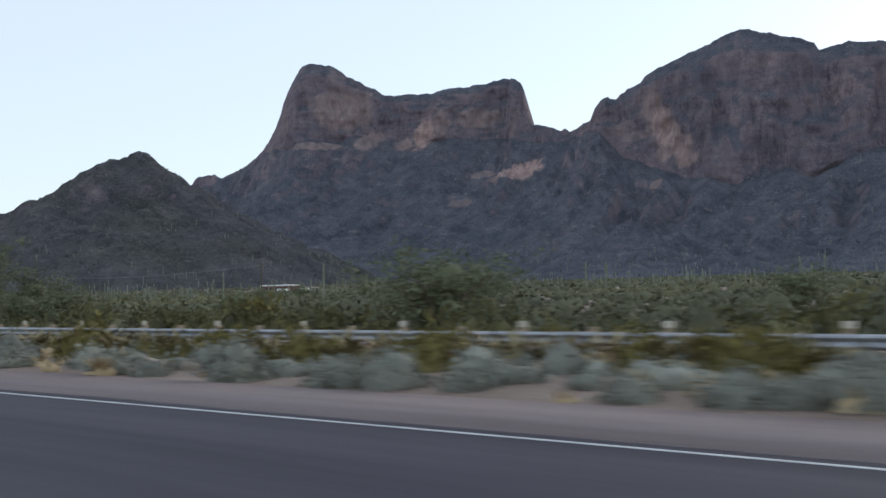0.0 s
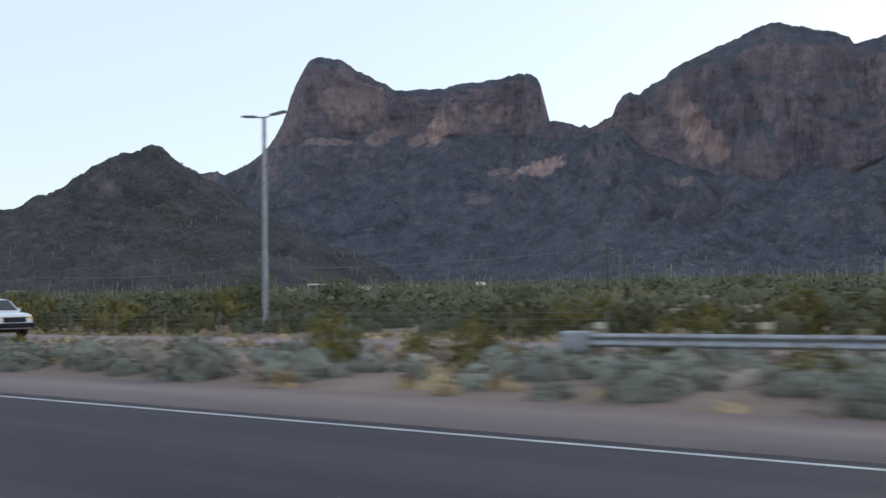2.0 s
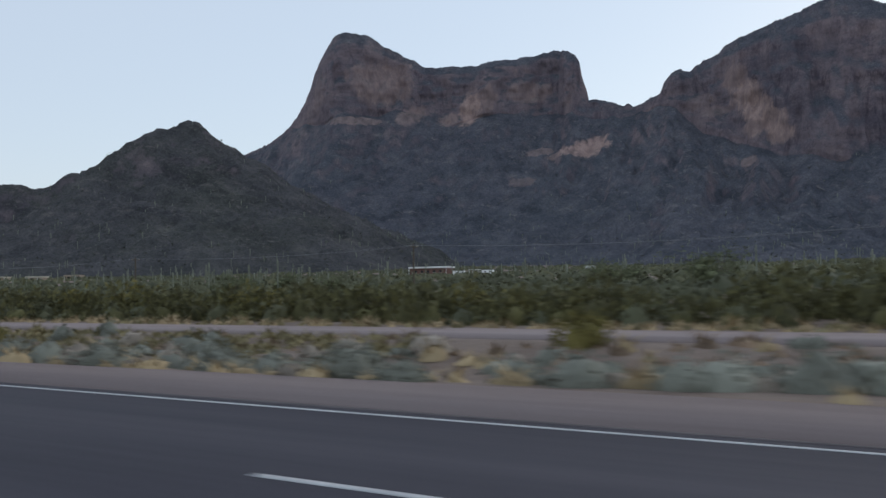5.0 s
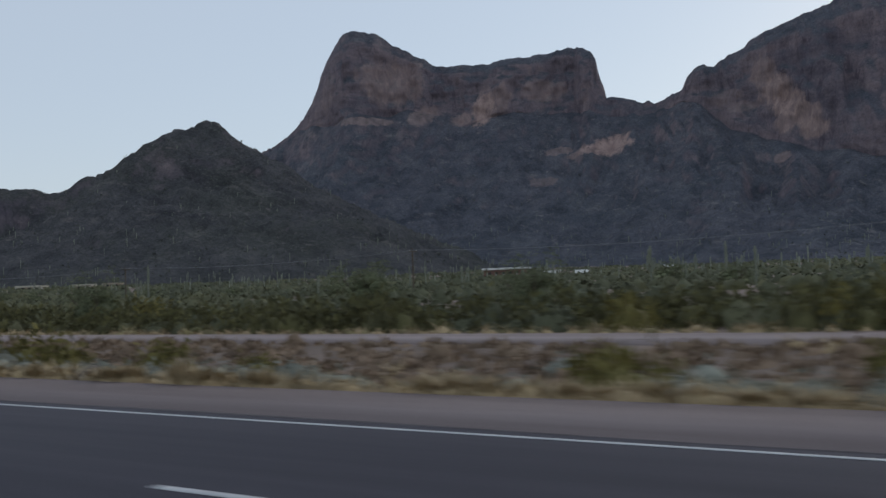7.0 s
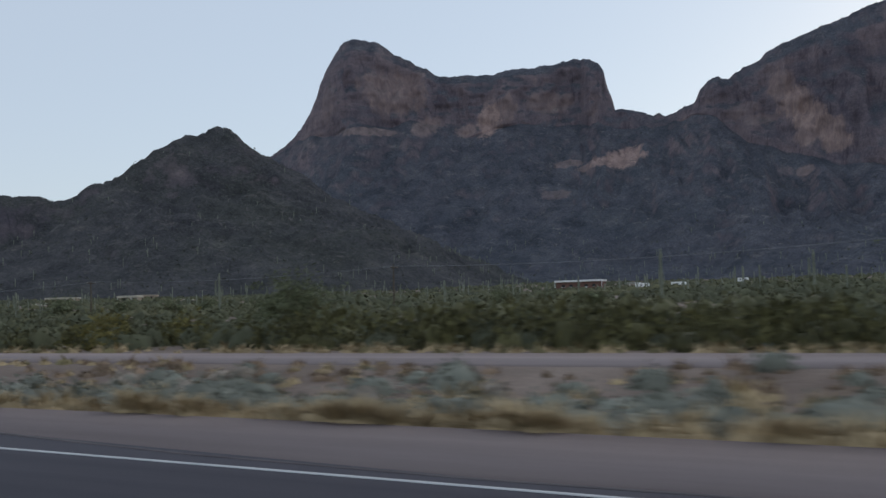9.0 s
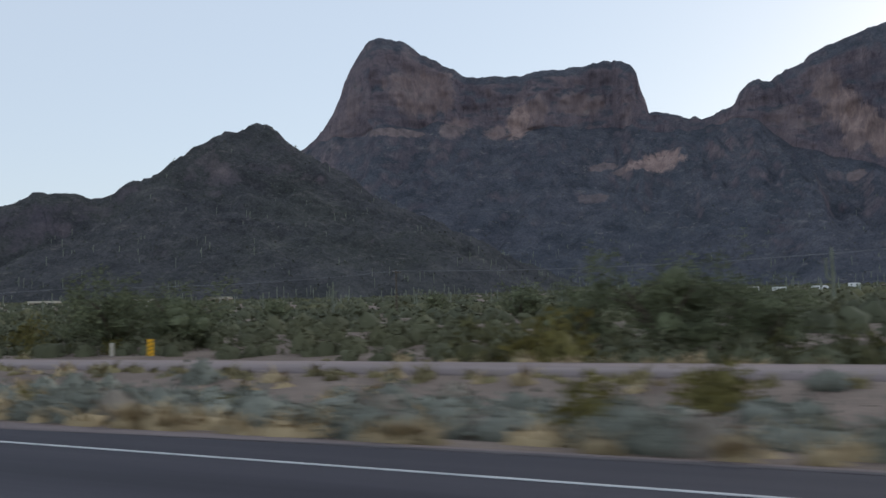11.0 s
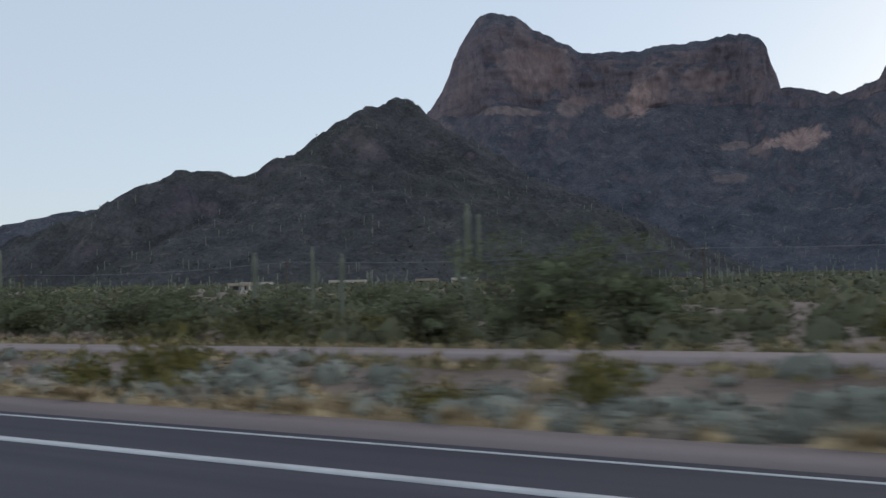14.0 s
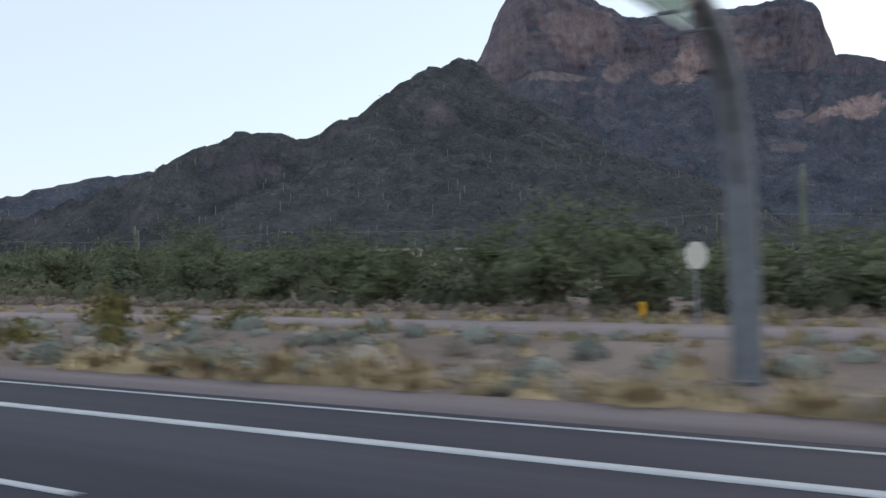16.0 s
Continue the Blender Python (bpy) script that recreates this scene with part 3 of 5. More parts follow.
def blades(n, radius, height):
    a = rng.rand(n) * 2 * math.pi
    root = np.stack([np.cos(a), np.sin(a), a * 0], 1) * (radius * 0.35 * rng.rand(n) ** 0.5)[:, None]
    lean = np.stack([np.cos(a), np.sin(a), a * 0], 1) * (radius * (0.3 + 0.8 * rng.rand(n)))[:, None]
    h = height * (0.55 + 0.45 * rng.rand(n))
    side = np.stack([-np.sin(a), np.cos(a), a * 0], 1) * (0.012 if n > 100 else 0.028)
    mid = root + lean * 0.35 + np.stack([a * 0, a * 0, h * 0.7], 1)
    tip = root + lean + np.stack([a * 0, a * 0, h], 1)
    V = np.stack([root - side, root + side, mid + side, mid - side, mid - side, mid + side, tip + side * 0.3, tip - side * 0.3], 1).reshape(-1, 3)
    return V, np.arange(8 * n).reshape(-1, 4)


def mound(seed, segments=9, rings=4, lump=0.36):
    """A lumpy closed dome of unit size, the dense inside of a bush, and the reach of its surface in any direction."""
    def reach(d):
        return 1 + lump * fbm(d[..., 0] * 2.1 + seed * 7.3, d[..., 1] * 2.1, d[..., 2] * 2.1, 2, seed)
    a, h = np.meshgrid(np.arange(segments) / segments * 2 * math.pi, np.linspace(-0.12, 1.45, rings + 1))
    d = np.stack([np.cos(a) * np.cos(h), np.sin(a) * np.cos(h), np.sin(h)], -1)
    V = (d * reach(d)[..., None]).reshape(-1, 3)
    F = np.array([(r * segments + k, r * segments + (k + 1) % segments, (r + 1) * segments + (k + 1) % segments, (r + 1) * segments + k) for r in range(rings) for k in range(segments)])
    return V, F, reach


def bush(n, radius, height, leaf, seed, fuzz=0.12, core=0.9, plan=(9, 4), **kw):
    """A rounded bush: small leaves standing off a dense lumpy dome."""
    V, F, reach = mound(seed, *plan)
    d = rng.normal(size=(n, 3))
    d /= np.linalg.norm(d, axis=1)[:, None]
    d[:, 2] = np.abs(d[:, 2]) - 0.08
    p = d * (reach(d) * ((0.92 if core > 0.6 else 0.55 + 0.4 * rng.rand(n)) + fuzz * np.abs(rng.normal(size=n))))[:, None]
    W, G = cards(p * np.array((radius, radius, height)), leaf * (0.6 + 0.8 * rng.rand(n)), **kw)
    return np.concatenate([V * core * np.array((radius, radius, height)), W]), np.concatenate([F, G + len(V)])


def tussock(n, radius, height, seed, plan=(8, 3)):
    """A grass tuft: loose blades over a low thatch of old growth."""
    V, F, _ = mound(seed, *plan, 0.5)
    W, G = blades(n, radius, height)
    return np.concatenate([V * np.array((radius * 0.72, radius * 0.72, height * 0.48)), W]), np.concatenate([F, G + len(V)])


KINDS = {}
KINDS["brittlebush"] = [(bush(620, 0.66, 0.56, 0.056, 300 + k, 0.13, 0.80, (12, 5)), stems(10, 0.5, 0.45)) for k in range(6)]
KINDS["brittle_far"] = [(bush(64, 0.68, 0.56, 0.098, 310 + k, 0.12, 0.80, (8, 3)),) for k in range(6)]
KINDS["grass_far"] = [(tussock(11, 0.48, 0.46, 330 + k, (7, 2)),) for k in range(6)]
KINDS["grass_tuft"] = [(tussock(120, 0.42, 0.52, 340 + k),) for k in range(5)]
KINDS["creosote_bush"] = [(bush(460, 0.80, 1.02, 0.08, 320 + k, 0.2, 0.74, stretch=1.6), stems(18, 0.7, 1.1, 0.018)) for k in range(6)]
KINDS["creosote_far"] = [(bush(130, 0.84, 1.0, 0.12, 350 + k, 0.2, 0.62, stretch=1.5),) for k in range(6)]
KINDS["cholla"] = [(bush(260, 0.62, 0.85, 0.075, 360 + k, 0.22, 0.6, stretch=1.4), stems(8, 0.4, 0.6, 0.03)) for k in range(2)]
LOOKS = {"brittle_far": (), "grass_far": (), "creosote_far": (), "cholla": (M_CHOLLA, M_TWIG), "brittlebush": (M_BRITTLE, M_TWIG), "grass_tuft": (M_GRASS,), "creosote_bush": (M_CREOSOTE, M_TWIG)}
PIECES = {"brittle_far": (), "grass_far": (), "creosote_far": (), "cholla": ("foliage", "woody_base"), "brittlebush": ("foliage", "woody_base"), "grass_tuft": ("blades",), "creosote_bush": ("foliage", "woody_base")}
MESHES = {}
for kind_name, variants in KINDS.items():
    MESHES[kind_name] = []
    for layers in variants:
        row = []
        for nm, (V, F), mat in zip(PIECES[kind_name], layers, LOOKS[kind_name]):
            me = smooth(array_mesh(nm, V, F))
            me.materials.append(mat)
            row.append((nm, me))
        MESHES[kind_name].append(row)


def plant(kind_name, label, category, group, x, y, size, turn, variant, tall=1.0, sink=0.03):
    z = float(ground_z(x, y))
    row = MESHES[kind_name][variant % len(MESHES[kind_name])]
    if len(row) == 1:
        e = new(kind_name, row[0][1])
    else:
        e = new(kind_name)
        e.empty_display_size = 0.1
        for nm, me in row:
            new(nm, me).parent = e
    low = 0.95 if kind_name == "grass_tuft" else 1.0
    e.matrix_world = pose(x, y, z - sink, 0, 0, turn) @ Matrix.Diagonal((size, size, size * tall * low, 1))
    return tagged(e, label, category, group)


def joined(name, kind_name, layer, places, mat, label, category):
    """Many plants of a kind as one stuff object. places: rows of x, y, size, turn, tall."""
    VS, FS, count = [], [], 0
    for i, (x, y, s, a, tall) in enumerate(places):
        V, F = KINDS[kind_name][i % len(KINDS[kind_name])][layer]
        c, q = math.cos(a), math.sin(a)
        W = np.stack([V[:, 0] * c - V[:, 1] * q, V[:, 0] * q + V[:, 1] * c, V[:, 2] * tall], 1) * s
        VS.append(W + np.array((x, y, float(ground_z(x, y)) - 0.03)))
        FS.append(F + count)
        count += len(V)
    ob = part(name, smooth(array_mesh(name, np.concatenate(VS), np.concatenate(FS))), mat)
    return tagged(ob, label, category, kind="stuff")


def scatter(n, x0, x1, y0, y1, s0, s1, clump=0.0, seed=1):
    """Random places, thinned by a patchy noise."""
    r = np.random.RandomState(seed)
    out = []
    while len(out) < n:
        x, y = x0 + (x1 - x0) * r.rand(), y0 + (y1 - y0) * r.rand()
        if (x > -83.5 and 18.3 < y < 19.5) or (-437 < x < -411 and 29.9 < y < 37.3):
            continue
        if clump and value_noise(x / 9.0, y / 5.0, 0, seed) * 0.5 + 0.5 < clump * r.rand():
            continue
        out.append((x, y, s0 + (s1 - s0) * r.rand() ** 1.5, r.rand() * 6.28, 0.8 + 0.45 * r.rand()))
    return out


# verge between the motorway and the frontage road
brittle = scatter(1800, -760, 12, 12.9, 23.9, 0.5, 1.15, 0.8, 11) + scatter(950, -760, -330, 12.9, 22.5, 0.5, 1.15, 0.5, 24) + scatter(420, -150, 12, 12.9, 18.2, 0.6, 1.2, 0.4, 35) + scatter(260, -566, -450, 13.2, 20.8, 0.55, 1.15, 0, 37) + scatter(150, -412, -372, 13.2, 20.6, 0.55, 1.15, 0, 40) + scatter(430, -345, -205, 14.0, 17.8, 0.6, 1.2, 0.25, 43)
grass = scatter(2300, -760, 12, 12.4, 24.0, 0.6, 1.3, 0.5, 12) + scatter(900, -760, 12, 12.3, 14.2, 0.6, 1.2, 0.6, 14) + scatter(170, -660, -562, 12.4, 13.6, 0.8, 1.4, 0, 25) + scatter(130, -330, -262, 12.3, 13.6, 0.6, 1.1, 0, 26) + scatter(1100, -345, -205, 12.3, 14.2, 0.6, 1.05, 0.1, 36) + scatter(450, -350, -292, 14.4, 23.8, 0.5, 0.95, 0.4, 49) + scatter(230, -72, 12, 17.2, 18.28, 1.4, 2.1, 0.5, 51) + scatter(650, -600, -330, 12.3, 13.7, 0.55, 1.0, 0.3, 38) + scatter(300, -330, -215, 12.3, 13.5, 0.55, 0.95, 0.2, 39)
olive = scatter(70, -760, 12, 14.2, 23.6, 0.5, 1.15, 0.9, 13)
brittle = [p for k, p in enumerate(brittle) if not (-345 < p[0] < -215 and ((p[1] > 18.2 and p[0] > -298) or p[1] < 13.6) and k % 6)]
brittle = [p for k, p in enumerate(brittle) if p[1] < 20.6 or p[0] < -500 or k % 4 == 0]
grass = [p for k, p in enumerate(grass) if p[1] < 20.8 or k % 3 == 0]
grass = [p for k, p in enumerate(grass) if not (-298 < p[0] < -205 and p[1] > 14.4) or k % 3 == 0]
brittle = [p for k, p in enumerate(brittle) if p[0] > -566 or (k % 3 and p[2] < 0.95)]
grass = [p for k, p in enumerate(grass) if p[0] < -170 or p[1] > 17.0 or k % 5 < 2]
near_brittle = sorted(brittle, key=lambda p: p[1])[:230]
near_grass = sorted(grass, key=lambda p: p[1])[:280]
for i, p in enumerate(near_brittle):
    plant("brittlebush", "rounded grey-green brittlebush in dry soil beside the shoulder" if p[2] < 0.85 else "large rounded grey-green brittlebush beside the shoulder", "bush", "brittlebushes on the verge", p[0], p[1], p[2], math.degrees(p[3]), i, p[4])
for i, p in enumerate(near_grass):
    plant("grass_tuft", "tuft of dry straw-coloured grass beside the shoulder", "grass", "grass tufts on the verge", p[0], p[1], p[2], math.degrees(p[3]), i, p[4])
for i, p in enumerate(olive):
    plant("creosote_bush", "olive-green creosote bush standing among brittlebush" if p[2] < 0.85 else "tall olive-green creosote bush standing among brittlebush", "bush", "creosote bushes on the verge", p[0], p[1], p[2], math.degrees(p[3]), i, p[4])
# single dark shrubs that stand out on the verge
for i, (x, y, s, tall) in enumerate([(-388.4, 13.9, 1.5, 0.95), (-389.7, 17.3, 1.3, 0.85), (-378.3, 18.0, 0.9, 0.9), (-217.4, 14.0, 1.15, 0.75), (-476.0, 16.4, 1.6, 1.2), (-277.0, 17.3, 1.2, 0.95), (-455.1, 16.1, 0.8, 0.8), (-494.8, 17.3, 1.15, 0.9), (-268.8, 19.4, 0.8, 0.8), (-595.0, 23.6, 0.7, 0.7), (-555.6, 16.8, 0.8, 0.8), (-75.7, 16.0, 0.85, 0.75), (-72.6, 16.8, 0.6, 0.8), (-80.4, 20.6, 0.7, 0.8), (-484.3, 12.9, 0.6, 0.9), (-452.6, 16.0, 0.8, 0.9), (-520.5, 17.5, 1.0, 0.9), (-508.0, 15.5, 0.9, 0.8), (-297.0, 20.3, 0.8, 0.7), (-274.6, 17.2, 1.1, 1.0), (-272.0, 18.6, 1.1, 0.9), (-258.8, 20.8, 0.7, 0.9), (-223.8, 18.8, 0.9, 1.0), (-217.6, 18.0, 1.1, 1.1), (-307.0, 16.9, 0.85, 1.0), (-304.8, 19.9, 0.8, 1.3), (-537.0, 18.8, 1.35, 0.95), (-535.3, 20.6, 1.0, 0.85), (-529.2, 18.6, 1.4, 0.8), (-520.8, 21.4, 1.05, 0.85), (-466.6, 18.4, 0.9, 0.9), (-396.7, 21.0, 0.9, 0.9)] + [(12.0 - 2.7 * k - 1.7 * math.sin(k * 2.3), 16.9 + 0.9 * math.sin(k * 1.7), 0.95 + 0.28 * math.sin(k * 3.1), 0.95) for k in range(29)] + [(14.0 - 4.4 * k - 1.5 * math.sin(k * 1.9), 17.7 + 0.3 * math.sin(k * 2.7), 0.62 + 0.16 * math.sin(k * 4.1), 1.0) for k in range(19)]):
    plant("creosote_bush", "dark olive creosote bush close to the shoulder", "bush", "creosote bushes on the verge", x, y, s, 77 * i, i + 1, tall)
joined("brittlebush_cover", "brittle_far", 0, [p for p in brittle if p not in near_brittle], M_BRITTLE, "pale grey-green brittlebush covering the verge", "bushes")
joined("dry_bush_cover", "brittle_far", 0, [p for k, p in enumerate(scatter(800, -760, 12, 12.9, 21.2, 0.45, 1.05, 0.6, 18)) if not -298 < p[0] < -205 or k % 3 == 0], M_DRY_BUSH, "brownish grey dried-out low bushes covering the verge", "bushes")
joined("brown_cover", "brittle_far", 0, scatter(110, -292, -246, 18.2, 24.0, 0.5, 0.8, 0.2, 34), M_BROWN_WEED, "low brown dried bushes along the frontage road", "bushes")
joined("dead_brush", "brittle_far", 0, scatter(420, -665, -528, 34.6, 38.6, 0.5, 0.9, 0.2, 44), M_TWIG, "dark brown dead brush under the mesquite trees", "bushes")
joined("brown_weeds", "grass_far", 0, scatter(1300, -298, -248, 18.0, 24.2, 0.45, 0.85, 0.15, 28) + scatter(260, -350, -290, 21.5, 24.2, 0.45, 0.85, 0.3, 48) + scatter(500, -205, 12, 19.5, 24.2, 0.5, 1.0, 0.4, 30), M_BROWN_WEED, "brown dried weeds along the frontage road", "grass")
joined("weed_strip", "grass_far", 0, scatter(700, -760, -350, 22.9, 24.2, 0.5, 0.95, 0.75, 29) + scatter(420, -570, -440, 22.7, 24.1, 0.45, 0.8, 0.2, 41) + scatter(420, -570, -440, 29.8, 31.8, 0.5, 0.9, 0.2, 42) + scatter(700, -760, 0, 29.8, 31.4, 0.6, 1.1, 0.5, 33) + scatter(330, -74, 12, 17.3, 18.28, 1.6, 2.3, 0.4, 50) + scatter(1000, -250, -195, 18.6, 23.6, 0.5, 0.9, 0.2, 45), M_WEED, "yellowish green weeds in a strip along the frontage road", "grass")
joined("grass_cover", "grass_far", 0, [p for p in grass if p not in near_grass], M_GRASS, "dry straw-coloured grass covering the verge", "grass")

# shrubs beyond the frontage road
hedge = scatter(140, -740, 10, 32.6, 41, 0.9, 1.75, 0.6, 15)
hedge = [p for p in hedge if p[0] > -535 and abs(p[0] + 482) > 6]
for i, p in enumerate(hedge):
    plant("creosote_bush", "olive-green creosote shrub beyond the frontage road" if p[2] < 1.4 else "large spreading olive-green creosote shrub beyond the frontage road", "bush", "shrubs beyond the frontage road", p[0], p[1], p[2], math.degrees(p[3]), i, p[4])
joined("creosote_belt", "creosote_far", 0, scatter(330, -330, 8, 31.9, 36.5, 0.8, 1.4, 0.4, 19) + scatter(420, -350, -170, 33.0, 42.0, 0.9, 1.5, 0.1, 47) + [p for p in scatter(130, -540, -330, 32.2, 38, 0.8, 1.5, 0.5, 23) if abs(p[0] + 484) > 8], M_BELT, "low belt of yellowish olive creosote beyond the frontage road", "bushes")
verge2 = scatter(1300, -760, 10, 29.9, 33.5, 0.5, 1.1, 0.6, 16) + scatter(380, -350, -150, 29.9, 32.4, 0.5, 0.85, 0.3, 46) + scatter(220, -760, -330, 22.6, 24.3, 0.5, 0.9, 0.6, 27)
joined("roadside_grass", "grass_far", 0, verge2, M_GRASS, "dry grass along the frontage road", "grass")


# ---- desert trees ----
def tree_variant(seed, fine=1.0):
    r = np.random.RandomState(seed)
    bm = bmesh.new()
    tips = []
    for s in range(3 + r.randint(2)):
        a = r.rand() * 6.28
        p, d = Vector((0.05 * math.cos(a), 0.05 * math.sin(a), 0)), Vector((0.35 * math.cos(a), 0.35 * math.sin(a), 1)).normalized()
        pts, rad = [p.copy()], [0.10]
        for k in range(5):
            d = (d + Vector((r.normal() * 0.16, r.normal() * 0.16, 0.02))).normalized()
            p = p + d * 0.52
            pts.append(p.copy())
            rad.append(0.10 * (1 - 0.17 * (k + 1)))
            if k > 0:
                b = r.rand() * 6.28
                q = p + Vector((math.cos(b), math.sin(b), 0.45)) * (0.55 + 0.5 * r.rand())
                tube([p, (p + q) / 2 + Vector((0, 0, 0.06)), q], [rad[-1] * 0.6, rad[-1] * 0.4, 0.008], 5, bm)
                tips.append(q)
        tube(pts, rad, 7, bm)
        tips.append(p)
    C = []
    for t in tips:
        for k in range(4):
            c = np.array(t) + r.normal(size=3) * np.array((0.34, 0.34, 0.26))
            n = int(62 * fine)
            C.append(c + r.normal(size=(n, 3)) * np.array((0.20, 0.20, 0.14)) * (0.7 + 0.7 * r.rand()))
    inner, count = [], 0
    for k in range(11):
        a, q = r.rand() * 6.28, r.rand() ** 0.6
        size = 0.42 + 0.26 * r.rand()
        at = np.array((0.95 * q * math.cos(a), 0.95 * q * math.sin(a), 0.55 + 1.75 * r.rand() * (1 - 0.3 * q)))
        V, F, reach = mound(seed + k, *((8, 4) if fine > 0.2 else (6, 2)), 0.4)
        V = np.concatenate([V, V * np.array((1, 1, -0.7))]) * size * 0.64 + at
        inner.append((V, np.concatenate([F, F[:, ::-1] + len(V) // 2]) + count))
        count += len(V)
        d = r.normal(size=(int(640 * fine), 3))
        d /= np.linalg.norm(d, axis=1)[:, None]
        C.append(at + d * (reach(d) * size * (0.74 + 0.24 * np.abs(r.normal(size=len(d)))))[:, None])
    low = r.normal(size=(int(500 * min(1, fine + 0.2)), 3)) * np.array((0.85, 0.85, 0.5)) + np.array((0, 0, 0.95))
    C.append(low[low[:, 2] > 0.1])
    C = np.concatenate(C)
    C[:, 2] = np.maximum(C[:, 2], 0.15)
    V, F = cards(C, (0.022 + 0.036 * r.rand(len(C))) / fine ** 0.35, stretch=1.7)
    F = np.concatenate([F] + [g + len(V) for _, g in inner])
    V = np.concatenate([V] + [p for p, _ in inner])
    V[:, 2] = np.maximum(V[:, 2], 0.03)
    trunk = bpy.data.meshes.new("trunk")
    bm.to_mesh(trunk)
    bm.free()
    trunk.materials.append(M_BARK)
    crown = smooth(array_mesh("crown", V, F))
    crown.materials.append(M_TREE_LEAF)
    return trunk, crown, float(np.percentile(C[:, 2], 98))


TREES = [tree_variant(100 + k, 0.45) for k in range(6)]
TALL_TREES = [tree_variant(120 + k, 1.0) for k in range(3)]
FAR_TREES = [tree_variant(130 + k, 0.12) for k in range(5)]


def desert_tree(x, y, height, wide=1.0, turn=0.0, variant=0, label="grey-green mesquite tree with a loose crown in the desert"):
    kinds = FAR_TREES if y > 60 else TALL_TREES if height >= 4.4 else TREES
    trunk, crown, top = kinds[variant % len(kinds)]
    e = new("desert_tree")
    e.empty_display_size = 0.1
    for nm, me in (("trunk", trunk), ("crown", crown)):
        new(nm, me).parent = e
    s = height / top
    e.matrix_world = pose(x, y, float(ground_z(x, y)) - 0.05, 0, 0, turn) @ Matrix.Diagonal((s * wide, s * wide, s, 1))
    return tagged(e, label, "tree", "desert trees")


big = "large grey-green mesquite tree beyond the frontage road"
for i, (x, y, h, w) in enumerate([(-74.4, 36.0, 6.2, 0.95), (-71.0, 39.6, 4.3, 1.1), (-64.5, 38.0, 3.3, 1.4), (-28.2, 36.2, 4.0, 1.4), (-31.6, 41.0, 3.9, 1.4), (-152.2, 38.5, 3.2, 1.2), (-321.2, 38.6, 4.7, 1.1), (-318.8, 39.4, 4.6, 0.9),
                                  (-301.6, 38.9, 3.3, 1.1), (-403.8, 42.5, 4.3, 1.1), (-400.2, 43.5, 3.0, 1.3), (-436.2, 40.7, 4.3, 1.2), (-432.0, 42.0, 3.6, 1.2), (-408.3, 43.0, 3.0, 1.3), (-441.5, 43.2, 2.9, 1.3), (-517.6, 38.1, 4.7, 1.15), (-513.6, 39.5, 3.6, 1.2),
                                  (-583.5, 36.4, 4.2, 1.3), (-574.2, 39.1, 3.6, 1.5), (-562.6, 39.8, 3.4, 1.5), (-554.8, 38.4, 3.0, 1.6), (-642.2, 54.2, 4.3, 1.6), (-620.2, 49.0, 4.7, 1.3), (-602.1, 42.5, 3.9, 1.3), (-588.3, 38.5, 4.2, 1.2),
                                  (-592.5, 41.0, 3.8, 1.3), (-611.0, 45.5, 3.7, 1.4), (-570.0, 42.0, 3.5, 1.4), (-631.0, 52.0, 3.9, 1.5), (-655.0, 58.0, 4.2, 1.5), (-547.0, 40.5, 2.9, 1.6), (-541.0, 39.0, 2.6, 1.6), (-566.5, 37.6, 2.7, 1.6), (-579.0, 37.2, 3.0, 1.5), (-597.5, 39.5, 3.3, 1.5), (-606.5, 41.0, 3.2, 1.5), (-615.5, 44.5, 3.3, 1.5), (-625.5, 47.0, 3.4, 1.5), (-533.0, 38.5, 2.5, 1.7), (-524.0, 39.0, 2.6, 1.7)]):
    desert_tree(x, y, h, w * (0.95 if x < -520 else 1.0), 50 * i, i, big if h > 3.8 else "low spreading mesquite tree beyond the frontage road")
for i, p in enumerate(scatter(80, -900, 0, 44, 130, 2.0, 3.6, 0.6, 17)):
    desert_tree(p[0], p[1], p[2], 1.3, math.degrees(p[3]), i, "small green palo verde tree in the desert scrub")


# ---- scrub on the plain ----
def clumps(name, places, n, size, flat, mat, label, leaf, core=0.0, plan=(6, 2)):
    """Low scrub as one stuff object: n small leaves for each place (rows of x, y, z, scale)."""
    P = np.asarray(places, float)
    m = len(P)
    d = rng.normal(size=(m, n, 3))
    d /= np.linalg.norm(d, axis=2)[:, :, None]
    d *= (0.45 + 0.55 * rng.rand(m, n, 1))
    d[:, :, 2] = np.abs(d[:, :, 2]) * flat
    C = P[:, None, :3] + d * (size * P[:, 3])[:, None, None]
    V, F = cards(C.reshape(-1, 3), (leaf * np.repeat(P[:, 3], n)) * (0.6 + 0.8 * rng.rand(m * n)))
    if core:
        # the dense inside of each shrub
        for k in range(4):
            rows = P[k::4]
            v, g, _ = mound(400 + k, *plan, 0.35)
            a = rng.rand(len(rows)) * 6.28
            x, y = v[:, 0] * np.cos(a)[:, None] - v[:, 1] * np.sin(a)[:, None], v[:, 0] * np.sin(a)[:, None] + v[:, 1] * np.cos(a)[:, None]
            W = np.stack([x, y, np.broadcast_to(v[:, 2] * flat, x.shape)], -1) * (core * size * rows[:, 3])[:, None, None] + rows[:, None, :3]
            G = g[None] + (np.arange(len(rows)) * len(v))[:, None, None] + len(V)
            V, F = np.concatenate([V, W.reshape(-1, 3)]), np.concatenate([F, G.reshape(-1, 4)])
    ob = part(name, smooth(array_mesh(name, V, F)), mat)
    return tagged(ob, label, "scrub", kind="stuff")


